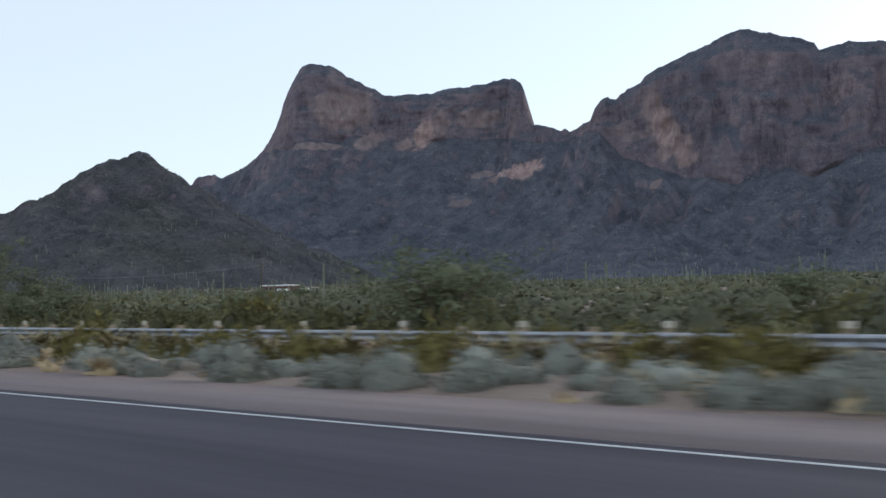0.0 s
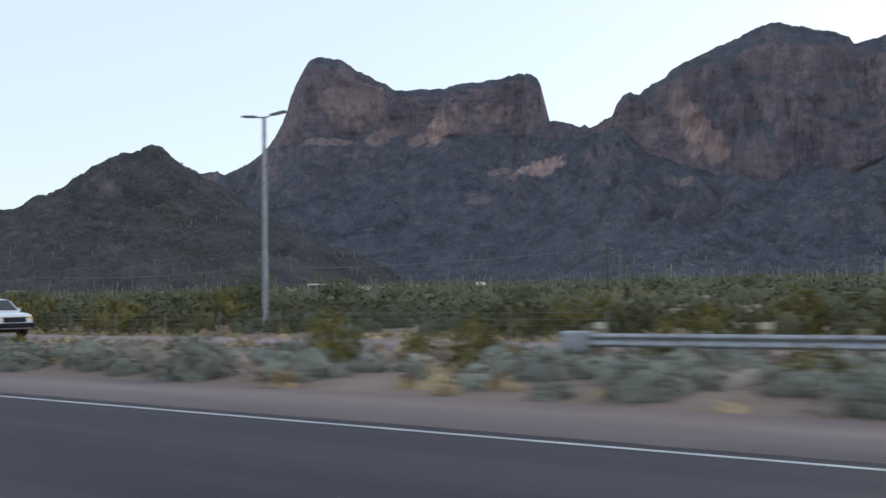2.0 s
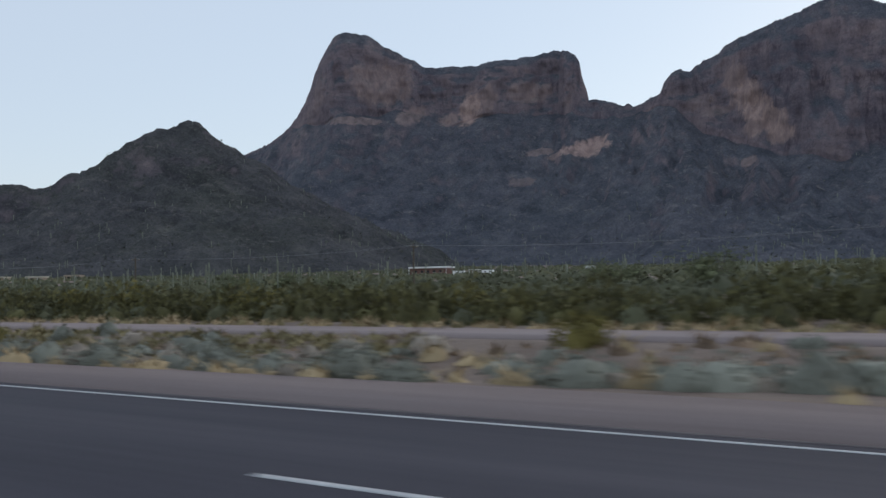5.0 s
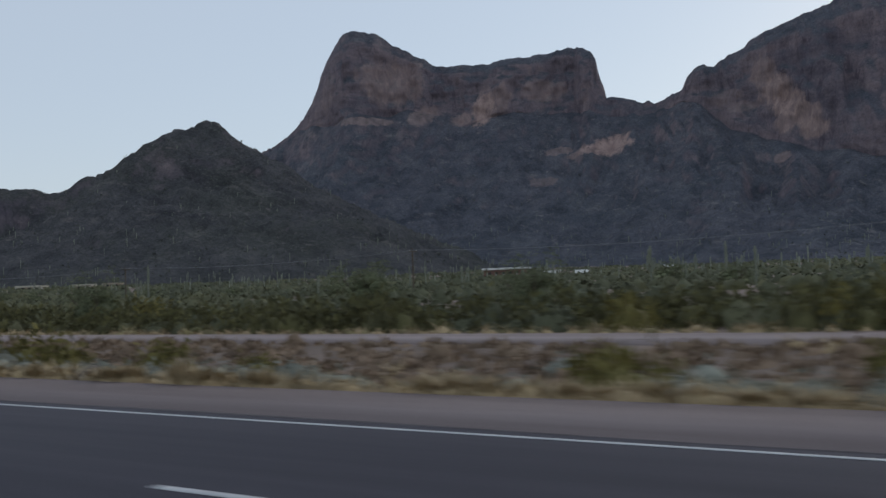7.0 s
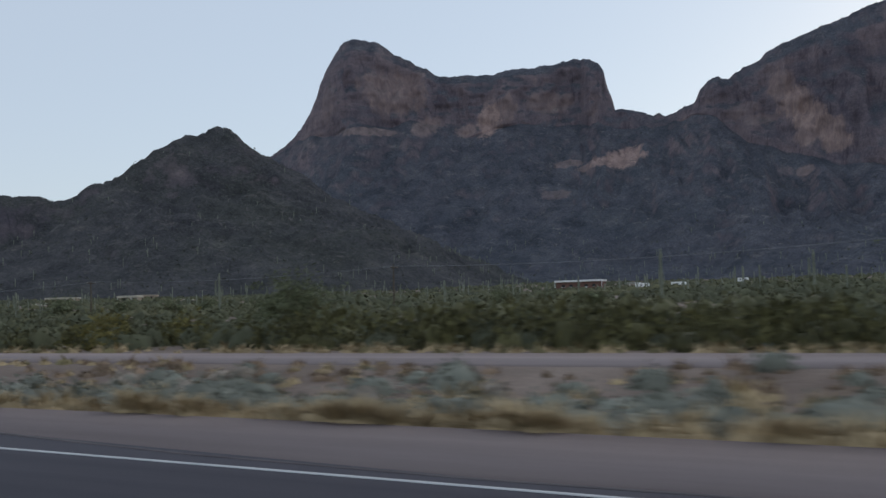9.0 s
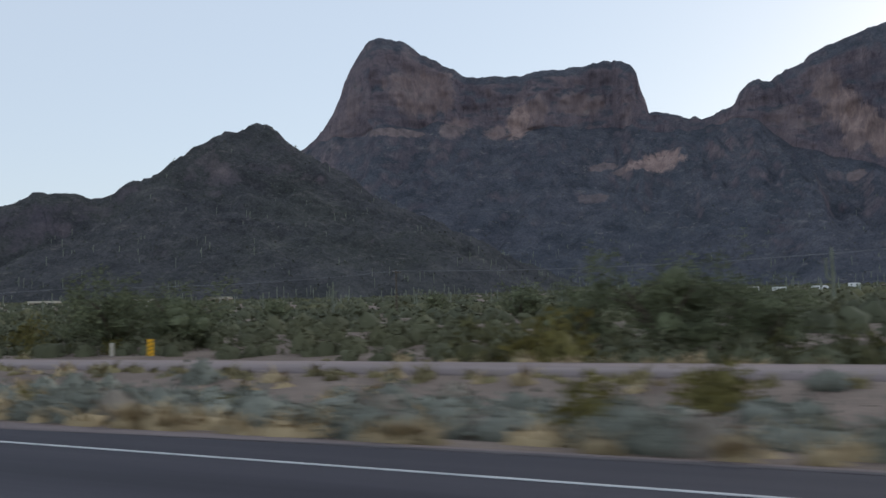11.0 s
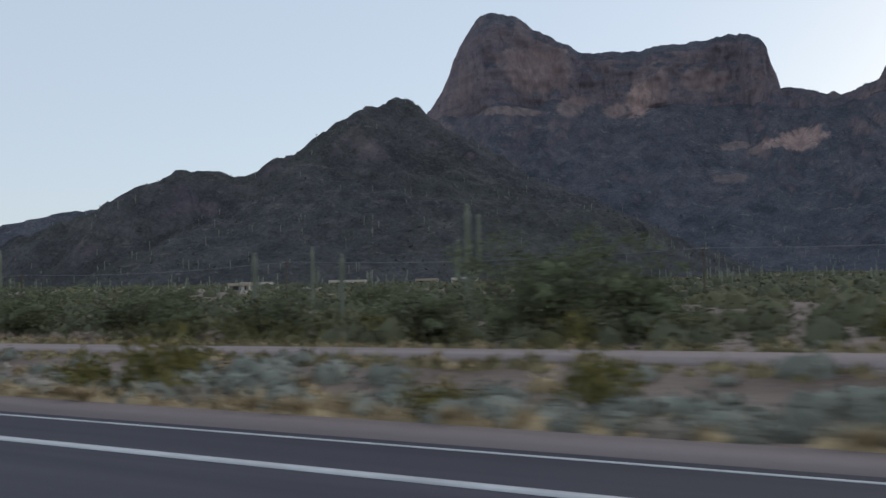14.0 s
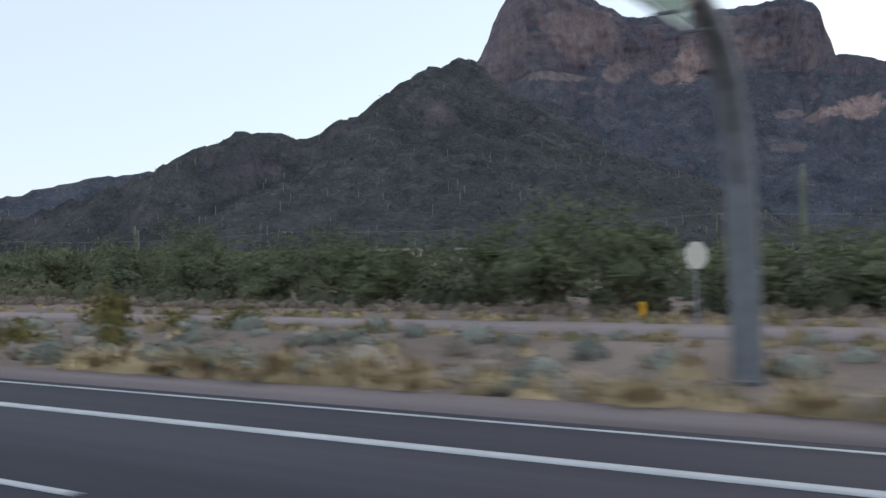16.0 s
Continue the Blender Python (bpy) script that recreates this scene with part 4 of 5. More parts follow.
def plain_places(n, x0, x1, y0, y1, s0, s1, seed, power=1.0):
    r = np.random.RandomState(seed)
    y = y0 + (y1 - y0) * r.rand(n) ** power
    x = x0 + (x1 - x0) * r.rand(n)
    keep = value_noise(x / 22.0, y / 22.0, 0, seed) > -1.15 + 0.5 * r.rand(n)
    x, y = x[keep], y[keep]
    return np.stack([x, y, ground_z(x, y), s0 + (s1 - s0) * r.rand(len(x))], 1)


belt = plain_places(3100, -800, 8, 32.4, 50, 0.6, 1.3, 20)
belt = belt[(np.abs(belt[:, 0] + 484) > 8) | (belt[:, 1] > 41)]
belt = belt[(np.abs(belt[:, 0] + 424) > 13) | (belt[:, 1] > 37.9)]
belt = belt[(belt[:, 0] > -528) | (belt[:, 1] > 38.4 + 1.2 * np.sin(belt[:, 0] * 0.21))]
clumps("shrub_belt", belt, 70, 1.15, 1.15, M_SCRUB, "dense belt of olive-green shrubs beyond the frontage road", 0.14, 0.58, (6, 2))
clumps("near_scrub", plain_places(6000, -1000, 0, 47, 150, 0.7, 1.4, 21), 18, 1.25, 1.0, M_SCRUB, "olive and grey-green desert scrub on the plain", 0.24, 0.68)
clumps("far_scrub", plain_places(13000, -1750, 0, 140, 800, 0.9, 1.8, 22), 6, 1.5, 0.8, M_SCRUB, "dense olive desert scrub on the far plain", 0.5, 0.82)

clumps("cholla_field", plain_places(900, -1010, -690, 215, 400, 0.5, 1.0, 24), 5, 1.0, 0.9, M_CHOLLA, "pale cholla and dry brush in clearings at the foot of the hill", 0.55, 0.7)
plant("cholla", "pale straw-coloured cholla cactus among dark scrub", "cactus", "", -319.1, 54.6, 1.15, 20, 0)


def on_surface(ob, n, seed, z_min, z_max, steep, y_max=2000, x_min=-1700, x_max=-150, bias=0.0):
    """Random places on a mountain's skin between two heights, leaving out steeper faces."""
    me = ob.data
    r = np.random.RandomState(seed)
    C = np.empty(len(me.polygons) * 3)
    N = np.empty(len(me.polygons) * 3)
    A = np.empty(len(me.polygons))
    me.polygons.foreach_get("center", C)
    me.polygons.foreach_get("normal", N)
    me.polygons.foreach_get("area", A)
    C, N = C.reshape(-1, 3), N.reshape(-1, 3)
    above = C[:, 2] - ground_z(C[:, 0], C[:, 1]) > 0.5
    ok = above & (C[:, 2] > z_min) & (C[:, 2] < z_max) & (np.abs(N[:, 2]) > steep) & (C[:, 1] < y_max) & (C[:, 0] > x_min) & (C[:, 0] < x_max)
    w = A * ok * np.exp(-bias * C[:, 2])
    k = r.choice(len(C), n, p=w / w.sum())
    P = C[k] + np.stack([r.normal(size=n), r.normal(size=n), np.zeros(n)], 1) * 0.8
    P[:, 2] = C[k, 2]
    return P


slope = np.concatenate([on_surface(mountain, 13000, 31, 8, 330, 0.55, 1330), on_surface(hill, 9000, 32, 6, 200, 0.5, 1000)])
slope = np.concatenate([slope, (0.4 + 0.7 * rng.rand(len(slope), 1) ** 2)], 1)
clumps("slope_scrub", slope, 3, 1.5, 0.9, M_SLOPE_SCRUB, "dark scrub dotted over the rocky slopes", 1.1)


# ---- cacti ----
def ribbed(points, radii, ribs, bm):
    """A fluted column through the points."""
    rings, pts, n = [], [Vector(p) for p in points], ribs * 2
    for i, p in enumerate(pts):
        d = (pts[min(i + 1, len(pts) - 1)] - pts[max(i - 1, 0)]).normalized()
        q = d.to_track_quat("Z", "Y")
        rings.append([bm.verts.new(p + q @ Vector((math.cos(math.pi * 2 * k / n), math.sin(math.pi * 2 * k / n), 0)) * radii[i] * (1.0 if k % 2 else 0.82)) for k in range(n)])
    for a, b in zip(rings[:-1], rings[1:]):
        for k in range(n):
            bm.faces.new((a[k], a[(k + 1) % n], b[(k + 1) % n], b[k]))
    bm.faces.new(rings[-1])


def cactus_mesh(seed, arms):
    """A column 1 m high with fluted arms."""
    r = np.random.RandomState(seed)
    column = bmesh.new()
    ribbed([(0, 0, -0.02), (0, 0, 0.3), (0.004, 0, 0.6), (0, 0.004, 0.9), (0, 0, 0.975), (0, 0, 1.0)], [0.028, 0.034, 0.037, 0.033, 0.022, 0.006], 10, column)
    out = [("column", column)]
    for k in range(arms):
        a, z, h = r.rand() * 6.28, 0.32 + 0.22 * r.rand(), 0.18 + 0.25 * r.rand()
        c, s = math.cos(a), math.sin(a)
        arm = bmesh.new()
        ribbed([(c * 0.02, s * 0.02, z), (c * 0.07, s * 0.07, z + 0.01), (c * 0.10, s * 0.10, z + 0.05), (c * 0.105, s * 0.105, z + 0.12), (c * 0.105, s * 0.105, z + h), (c * 0.105, s * 0.105, z + h + 0.02)],
               [0.018, 0.021, 0.024, 0.025, 0.020, 0.004], 8, arm)
        out.append(("arm", arm))
    meshes = []
    for nm, bm in out:
        me = bpy.data.meshes.new(nm)
        bm.to_mesh(me)
        bm.free()
        me.materials.append(M_CACTUS)
        meshes.append((nm, me))
    return meshes


CACTI = [cactus_mesh(200 + k, arms) for k, arms in enumerate((0, 2, 3, 0, 4, 1))]


def saguaro(x, y, height, variant, turn=0.0):
    e = new("saguaro")
    e.empty_display_size = 0.1
    for nm, me in CACTI[variant % len(CACTI)]:
        new(nm, me).parent = e
    fat = max(0.85, 4.6 / height)
    e.matrix_world = pose(x, y, float(ground_z(x, y)), 0, 0, turn) @ Matrix.Diagonal((height * fat, height * fat, height, 1))
    arms = len(CACTI[variant % len(CACTI)]) - 1
    return tagged(e, "tall saguaro cactus with raised arms in the desert" if arms else "single-column saguaro cactus in the desert", "cactus", "saguaro cacti")


for i, (x, y, h) in enumerate([(-657.7, 74.5, 6.6), (-527.3, 48.6, 7.4), (-554.2, 66.5, 6.3), (-580.7, 53.6, 7.0), (-118.2, 98.3, 5.2), (-534.5, 38.6, 4.5), (-531.5, 42.2, 4.4)]):
    saguaro(x, y, h, (4, 4, 1, 0, 0, 3, 0)[i], 40 * i)
for i, p in enumerate(plain_places(150, -1000, -20, 75, 280, 2.6, 5.6, 41)):
    saguaro(float(p[0]), float(p[1]), float(p[3]), i, 61 * i)


def far_cacti(name, places, seed, label):
    """Distant columns, each a six-sided tapered prism with a shoulder, as one stuff object."""
    r = np.random.RandomState(seed)
    a = np.arange(6) / 6 * 2 * math.pi
    ring = np.stack([np.cos(a), np.sin(a)], 1)
    VS, FS = [], []
    for i, (x, y, z) in enumerate(places):
        h, w = 2.6 + 4.6 * r.rand() ** 1.3, 0.16 + 0.12 * r.rand()
        cols = [(x, y, z - 0.3, h + 0.3, w)]
        if r.rand() < 0.4:
            b = r.rand() * 6.28
            cols.append((x + 0.75 * math.cos(b), y + 0.75 * math.sin(b), z + h * 0.42, h * (0.25 + 0.25 * r.rand()), w * 0.75))
        for cx, cy, cz, ch, cw in cols:
            k = len(VS) * 18
            lv = [np.concatenate([ring * cw * f + np.array((cx, cy)), np.full((6, 1), cz + ch * u)], 1) for u, f in ((0, 0.85), (0.93, 1.0), (1.0, 0.4))]
            VS.append(np.concatenate(lv))
            for L in (0, 6):
                FS += [(k + L + j, k + L + (j + 1) % 6, k + L + 6 + (j + 1) % 6, k + L + 6 + j) for j in range(6)]
            FS += [(k + 12, k + 13, k + 14, k + 15), (k + 12, k + 15, k + 16, k + 17)]
    ob = part(name, array_mesh(name, np.concatenate(VS), np.array(FS)), M_CACTUS)
    return tagged(ob, label, "cacti", kind="stuff")


far_cacti("plain_cacti", plain_places(560, -1500, -60, 240, 720, 1, 1, 42)[:, :3], 43, "many pale saguaro cacti scattered over the far plain")
far_cacti("slope_cacti", np.concatenate([on_surface(mountain, 340, 44, 8, 150, 0.75, 1200, bias=0.018), on_surface(hill, 300, 45, 6, 190, 0.5, 900, bias=0.02)]), 46, "pale saguaro cacti standing on the rocky slopes")

# ---- things along the roads ----
M_STEEL = material("galvanised_steel", [(0.3, (0.25, 0.26, 0.28)), (0.7, (0.40, 0.41, 0.43))], 3, 5, 0.5, 0.7)
M_DARK_STEEL = plain("weathered_steel_pole", (0.235, 0.245, 0.265), 0.55, 0.5)
M_WOOD_POST = material("weathered_timber", [(0.3, (0.22, 0.17, 0.12)), (0.7, (0.36, 0.29, 0.21))], 8, 5, 0.9, stretch=(1, 1, 0.15))
M_GREEN_SIGN = plain("green_sign_sheeting", (0.01, 0.16, 0.125), 0.45, 0.0, 0.12)
M_WHITE_SIGN = plain("white_sign_sheeting", (0.72, 0.74, 0.72), 0.5, 0.0, 0.15)
M_ALUMINIUM = plain("bare_aluminium_sign_back", (0.74, 0.69, 0.58), 0.5, 0.1, 0.12)
M_YELLOW = plain("yellow_sign_sheeting", (0.95, 0.50, 0.025), 0.5, 0.0, 0.15)
M_BLACK = plain("black_sheeting", (0.02, 0.02, 0.02), 0.6)
M_GREY_BACK = plain("dull_grey_sign_back", (0.20, 0.21, 0.22), 0.6, 0.3)
M_CREAM = plain("cream_paint", (0.62, 0.56, 0.45), 0.7)
M_WHITE = plain("white_paint", (0.84, 0.84, 0.81), 0.6, 0.0, 0.06)
M_BRICK = material("reddish_brick_wall", [(0.3, (0.15, 0.082, 0.066)), (0.7, (0.22, 0.122, 0.10))], 1.5, 6, 0.9)
M_GLASS_DARK = plain("dark_window_glass", (0.03, 0.035, 0.04), 0.08)
M_CAR_WHITE = plain("white_car_paint", (0.74, 0.76, 0.78), 0.25, 0.0, 0.05)
M_RUBBER = plain("black_rubber", (0.02, 0.02, 0.022), 0.85)
M_CHROME = plain("dull_chrome", (0.55, 0.56, 0.58), 0.25, 0.9)
M_AMBER = plain("amber_lens", (0.85, 0.38, 0.04), 0.25)
M_ROOF = plain("pale_roofing", (0.85, 0.84, 0.81), 0.7, 0.0, 0.08)
M_STUCCO = material("tan_stucco", [(0.3, (0.36, 0.29, 0.22)), (0.7, (0.48, 0.40, 0.31))], 1, 5, 0.9)
M_WIRE = plain("grey_cable", (0.20, 0.20, 0.215), 0.5, 0.4)


# the steel beam barrier beside the frontage road
def wave_beam(length):
    """A W-shaped rail of real sheet thickness along x."""
    prof = [(0.0, 0.155), (-0.03, 0.15), (-0.08, 0.105), (-0.08, 0.065), (-0.01, 0.02), (-0.01, -0.02), (-0.08, -0.065), (-0.08, -0.105), (-0.03, -0.15), (0.0, -0.155)]
    ring = [(y, z) for y, z in prof] + [(y + 0.006, z) for y, z in reversed(prof)]
    P = np.array([[(x, y, z) for y, z in ring + ring[:1]] for x in (0.0, length)])
    return grid_mesh("beam", P)


def guard_rail():
    x_end, x_start, y = -81.4, 60.0, 19.02
    e = thing("guard_rail", "galvanised steel guard rail on timber posts across the verge", "guard rail", at=(0, 0, 0.03))
    beam, n = wave_beam(3.85), int((x_start - x_end) / 3.81)
    beam.materials.append(M_STEEL)
    pb = bmesh.new()
    box((0.15, 0.2, 1.05), (0, 0.0, 0.36), 0.01, pb)
    post = bpy.data.meshes.new("post")
    pb.to_mesh(post)
    pb.free()
    post.materials.append(M_WOOD_POST)
    bb = bmesh.new()
    box((0.15, 0.16, 0.36), (0, -0.185, 0.62), 0.008, bb)
    block = bpy.data.meshes.new("spacer_block")
    bb.to_mesh(block)
    bb.free()
    block.materials.append(M_WOOD_POST)
    rb = bmesh.new()
    box((0.24, 0.03, 0.15), (0, -0.04, 0.95), 0.006, rb)
    plate = bpy.data.meshes.new("reflector_plate")
    rb.to_mesh(plate)
    rb.free()
    plate.materials.append(M_CREAM)
    for k in range(n):
        x = x_end + 3.81 * k
        b = new("beam", beam)
        b.parent, b.location = e, (x, y - 0.27 + (0.003 if k % 2 else 0.0), 0.62)
        for j in (0, 1):
            p = new("post", post)
            p.parent, p.location = e, (x + 1.905 * j + 0.1, y, 0)
            s = new("spacer_block", block)
            s.parent, s.location = e, (x + 1.905 * j + 0.1, y, 0)
        r = new("reflector_plate", plate)
        r.parent, r.location = e, (x + 0.1, y, 0)
    end = bmesh.new()
    box((0.75, 0.40, 0.52), (x_end - 0.40, y - 0.20, 0.56), 0.05, end)
    part("end_terminal", end, M_STEEL, e, "dented grey steel end terminal")


guard_rail()


def street_lamp(x, y, height, turn):
    e = thing("street_lamp", "tall grey steel street lamp with two flat heads", "street lamp", at=(x, y, float(ground_z(x, y)) - 0.02), turn=turn)
    bm = bmesh.new()
    rod((0, 0, 0), (0, 0, height), 0.15, 0.10, 14, bm)
    part("pole", bm, M_STEEL, e)
    bm = bmesh.new()
    box((0.42, 0.42, 0.06), (0, 0, 0.03), 0.01, bm)
    part("base_plate", bm, M_STEEL, e)
    for s in (-1, 1):
        part("arm", rod((0, 0, height - 0.1), (s * 0.55, 0, height + 0.06), 0.04, 0.035, 8), M_STEEL, e)
        bm = bmesh.new()
        box((0.95, 0.36, 0.10), (s * 0.95, 0, height + 0.09), 0.04, bm, Matrix.Rotation(radians(-6 * s), 4, "Y"))
        head = part("lamp_head", bm, M_DARK_STEEL, e)
        bm = bmesh.new()
        box((0.62, 0.26, 0.012), (s * 0.95, 0, height + 0.034), 0, bm, Matrix.Rotation(radians(-6 * s), 4, "Y"))
        part("lens", bm, M_WHITE_SIGN, head, "frosted white lamp lens")


street_lamp(-107.7, 33.8, 11.2, 8)


def letters(text, size, at, parent, mat):
    """Raised lettering that faces +x, reading towards +y."""
    c = bpy.data.curves.new("lettering", "FONT")
    c.body, c.size, c.extrude = text, size, 0.003
    tmp = bpy.data.objects.new("lettering", c)
    scene.collection.objects.link(tmp)
    bpy.context.view_layer.update()
    me = bpy.data.meshes.new_from_object(tmp.evaluated_get(bpy.context.evaluated_depsgraph_get()))
    bpy.data.objects.remove(tmp)
    me.transform(Matrix.Translation(at) @ Matrix(((0, 0, 1, 0), (1, 0, 0, 0), (0, 1, 0, 0), (0, 0, 0, 1))))
    return part("lettering", me, mat, parent)


def guide_sign():
    x0, y0 = -574.7, 19.1
    z0 = float(ground_z(x0, y0))
    e = thing("guide_sign", "green motorway exit sign on a curved dark steel cantilever post", "road sign", at=(x0, y0, z0))
    path = [(0, 0.08, -0.2), (0, 0.03, 1.5), (0, -0.04, 2.6), (0, -0.14, 3.75), (0, -0.40, 4.72), (0, -0.83, 5.5), (0, -1.40, 6.12), (0, -2.05, 6.5), (0, -2.7, 6.66), (0, -3.4, 6.68)]
    part("post", tube(path, [0.30, 0.29, 0.28, 0.27, 0.25, 0.24, 0.23, 0.22, 0.21, 0.21], 20), M_DARK_STEEL, e)
    part("arm_sleeve", tube([(0, -2.95, 6.67), (0, -3.45, 6.68)], [0.225, 0.225], 20), M_CREAM, e, "pale buff steel sleeve")
    part("arm", tube([(-0.16, -3.4, 6.68), (-0.16, -9.1, 6.68)], [0.17, 0.15], 16), M_DARK_STEEL, e)
    bm = bmesh.new()
    box((0.5, 0.5, 0.05), (0, 0, 0.04), 0.01, bm)
    part("base_plate", bm, M_DARK_STEEL, e)
    f = 0.12
    zb = 0.40 - z0
    bm = bmesh.new()
    box((0.05, 5.8, 2.2), (f, -6.4, 6.08 + zb), 0.02, bm)
    panel = part("panel", bm, M_GREEN_SIGN, e)
    bm = bmesh.new()
    box((0.05, 2.9, 0.85), (f, -4.95, 7.62 + zb), 0.02, bm)
    tab = part("exit_tab", bm, M_GREEN_SIGN, e)
    for nm, size, at, owner in (("border", (0.006, 5.76, 0.06), (f + 0.028, -6.4, 7.14 + zb), panel), ("border", (0.006, 5.76, 0.05), (f + 0.028, -6.4, 5.02 + zb), panel),
                                ("border", (0.006, 0.05, 2.06), (f + 0.028, -3.54, 6.08 + zb), panel), ("border", (0.006, 0.05, 2.06), (f + 0.028, -9.26, 6.08 + zb), panel),
                                ("border", (0.006, 2.86, 0.04), (f + 0.028, -4.95, 8.01 + zb), tab)):
        bm = bmesh.new()
        box(size, at, 0, bm)
        part(nm, bm, M_WHITE_SIGN, owner, "white border strip")
    letters("Peak", 0.56, (f + 0.028, -6.05, 6.35 + zb), panel, M_WHITE_SIGN)
    letters("Rd", 0.56, (f + 0.028, -7.45, 5.60 + zb), panel, M_WHITE_SIGN)
    bm = bmesh.new()
    box((0.006, 2.2, 0.34), (f + 0.028, -7.6, 6.55 + zb), 0, bm)
    part("text_bar", bm, M_WHITE_SIGN, panel)
    bm = bmesh.new()
    box((0.006, 1.7, 0.34), (f + 0.028, -4.7, 7.60 + zb), 0, bm)
    part("text_bar", bm, M_WHITE_SIGN, tab)
    # arrow to the upper right
    bm = bmesh.new()
    shape = [(-0.09, -0.5), (0.09, -0.5), (0.09, 0.1), (0.28, 0.1), (0, 0.5), (-0.28, 0.1), (-0.09, 0.1)]
    c, s = math.cos(radians(-32)), math.sin(radians(-32))
    pts = [(y * c - z * s, y * s + z * c) for y, z in shape]
    face = bm.faces.new([bm.verts.new((f + 0.028, -4.05 + y, 6.0 + zb + z)) for y, z in pts])
    ext = bmesh.ops.extrude_face_region(bm, geom=[face])
    bmesh.ops.translate(bm, verts=[v for v in ext["geom"] if isinstance(v, bmesh.types.BMVert)], vec=(0.005, 0, 0))
    part("arrow", bm, M_WHITE_SIGN, panel, "white arrow pointing up and right")
    for k in range(5):
        bm = bmesh.new()
        box((0.42, 0.06, 0.05), (f + 0.19, -8.8 + 1.25 * k, 4.93 + zb), 0.01, bm)
        part("lamp_bracket", bm, M_DARK_STEEL, e)
    for k in range(4):
        bm = bmesh.new()
        box((0.06, 0.09, 2.1), (f - 0.058, -8.7 + 1.6 * k, 6.08 + zb), 0.008, bm)
        part("stiffener", bm, M_ALUMINIUM, e)


guide_sign()


def plate_sign(name, x, y, z, outline, mat, label, turn, post_mat=M_STEEL, bars=()):
    """A flat plate with an outline in its own plane, on a square post; it faces +x turned by turn degrees."""
    g = float(ground_z(x, y))
    e = thing(name, label, "road sign", at=(x, y, g - 0.05), turn=turn)
    low = z - g + 0.05
    bm = bmesh.new()
    box((0.055, 0.055, low + 0.25), (-0.032, 0, (low + 0.25) / 2), 0.006, bm)
    part("post", bm, post_mat, e)
    bm = bmesh.new()
    face = bm.faces.new([bm.verts.new((0, u, low + v)) for u, v in outline])
    ext = bmesh.ops.extrude_face_region(bm, geom=[face])
    bmesh.ops.translate(bm, verts=[v for v in ext["geom"] if isinstance(v, bmesh.types.BMVert)], vec=(0.006, 0, 0))
    bmesh.ops.recalc_face_normals(bm, faces=bm.faces)
    plate = part("plate", bm, mat, e)
    for u, v, w, h, tilt in bars:
        bm = bmesh.new()
        box((0.004, w, h), (0.009, u, low + v), 0, bm, Matrix.Rotation(radians(tilt), 4, "X"))
        part("stripe", bm, M_BLACK, plate, "black stripe")
    for v in (-0.15, 0.15):
        part("bolt", rod((0.004, 0, low + v), (0.012, 0, low + v), 0.012, None, 8), M_STEEL, e)
    return e


ring8 = [(0.45 * math.cos(math.pi / 8 + k * math.pi / 4), 0.45 * math.sin(math.pi / 8 + k * math.pi / 4)) for k in range(8)]
plate_sign("octagonal_sign", -579.0, 29.9, 2.1, [(u * 1.0, v * 1.0) for u, v in ring8], M_ALUMINIUM, "pale octagonal sign back on a steel post beside the frontage road", -35)
plate_sign("arrow_sign", -572.4, 29.9, 2.1, [(-0.42, -0.42), (0.08, -0.42), (0.5, 0.0), (0.08, 0.42), (-0.42, 0.42)], M_YELLOW, "yellow arrow-shaped sign on a steel post beside the frontage road", -35,
           bars=[(-0.12, 0.16, 0.5, 0.03, -4), (-0.1, 0.02, 0.5, 0.03, -4), (-0.12, -0.14, 0.5, 0.03, -4)])
ring16 = [(0.42 * math.cos(k * math.pi / 8), 0.42 * math.sin(k * math.pi / 8)) for k in range(16)]
plate_sign("round_sign", -488.1, 39.0, 1.75, ring16, M_WHITE, "pale round sign back on a post in the scrub", -30)
plate_sign("grey_sign", -487.0, 30.6, 1.75, [(-0.36, -0.3), (0.36, -0.3), (0.36, 0.3), (-0.36, 0.3)], M_GREY_BACK, "dull grey rectangular sign back beside the frontage road", -40)


def marker(x, y, height, width, turn, mat, label, stripes=4):
    g = float(ground_z(x, y))
    e = thing("marker_post", label, "marker post", "roadside markers", at=(x, y, g - 0.03), turn=turn)
    bm = bmesh.new()
    box((0.03, 0.06, height), (-0.02, 0, height / 2), 0.004, bm)
    part("post", bm, M_STEEL, e)
    bm = bmesh.new()
    box((0.008, width, height * 0.9), (0, 0, height * 0.55), 0.003, bm)
    plate = part("plate", bm, mat, e)
    for k in range(stripes):
        bm = bmesh.new()
        box((0.004, width * 0.95, 0.032), (0.007, 0, height * (0.2 + 0.21 * k)), 0, bm, Matrix.Rotation(radians(24), 4, "X"))
        part("stripe", bm, M_BLACK, plate, "black diagonal stripe")


yellow_label = "bright yellow striped object marker at the edge of the frontage road"
for x, y, h in ((-317.4, 30.2, 1.0), (-428.8, 36.4, 0.95), (-582.1, 33.5, 0.62)):
    marker(x, y, h, 0.34, -32, M_YELLOW, yellow_label)
for x, y, h in ((-322.0, 30.4, 0.9), (-431.6, 36.4, 0.75), (-604.9, 41.0, 0.8)):
    marker(x, y, h, 0.22, -32, M_CREAM, "pale delineator post at the edge of the frontage road", 0)


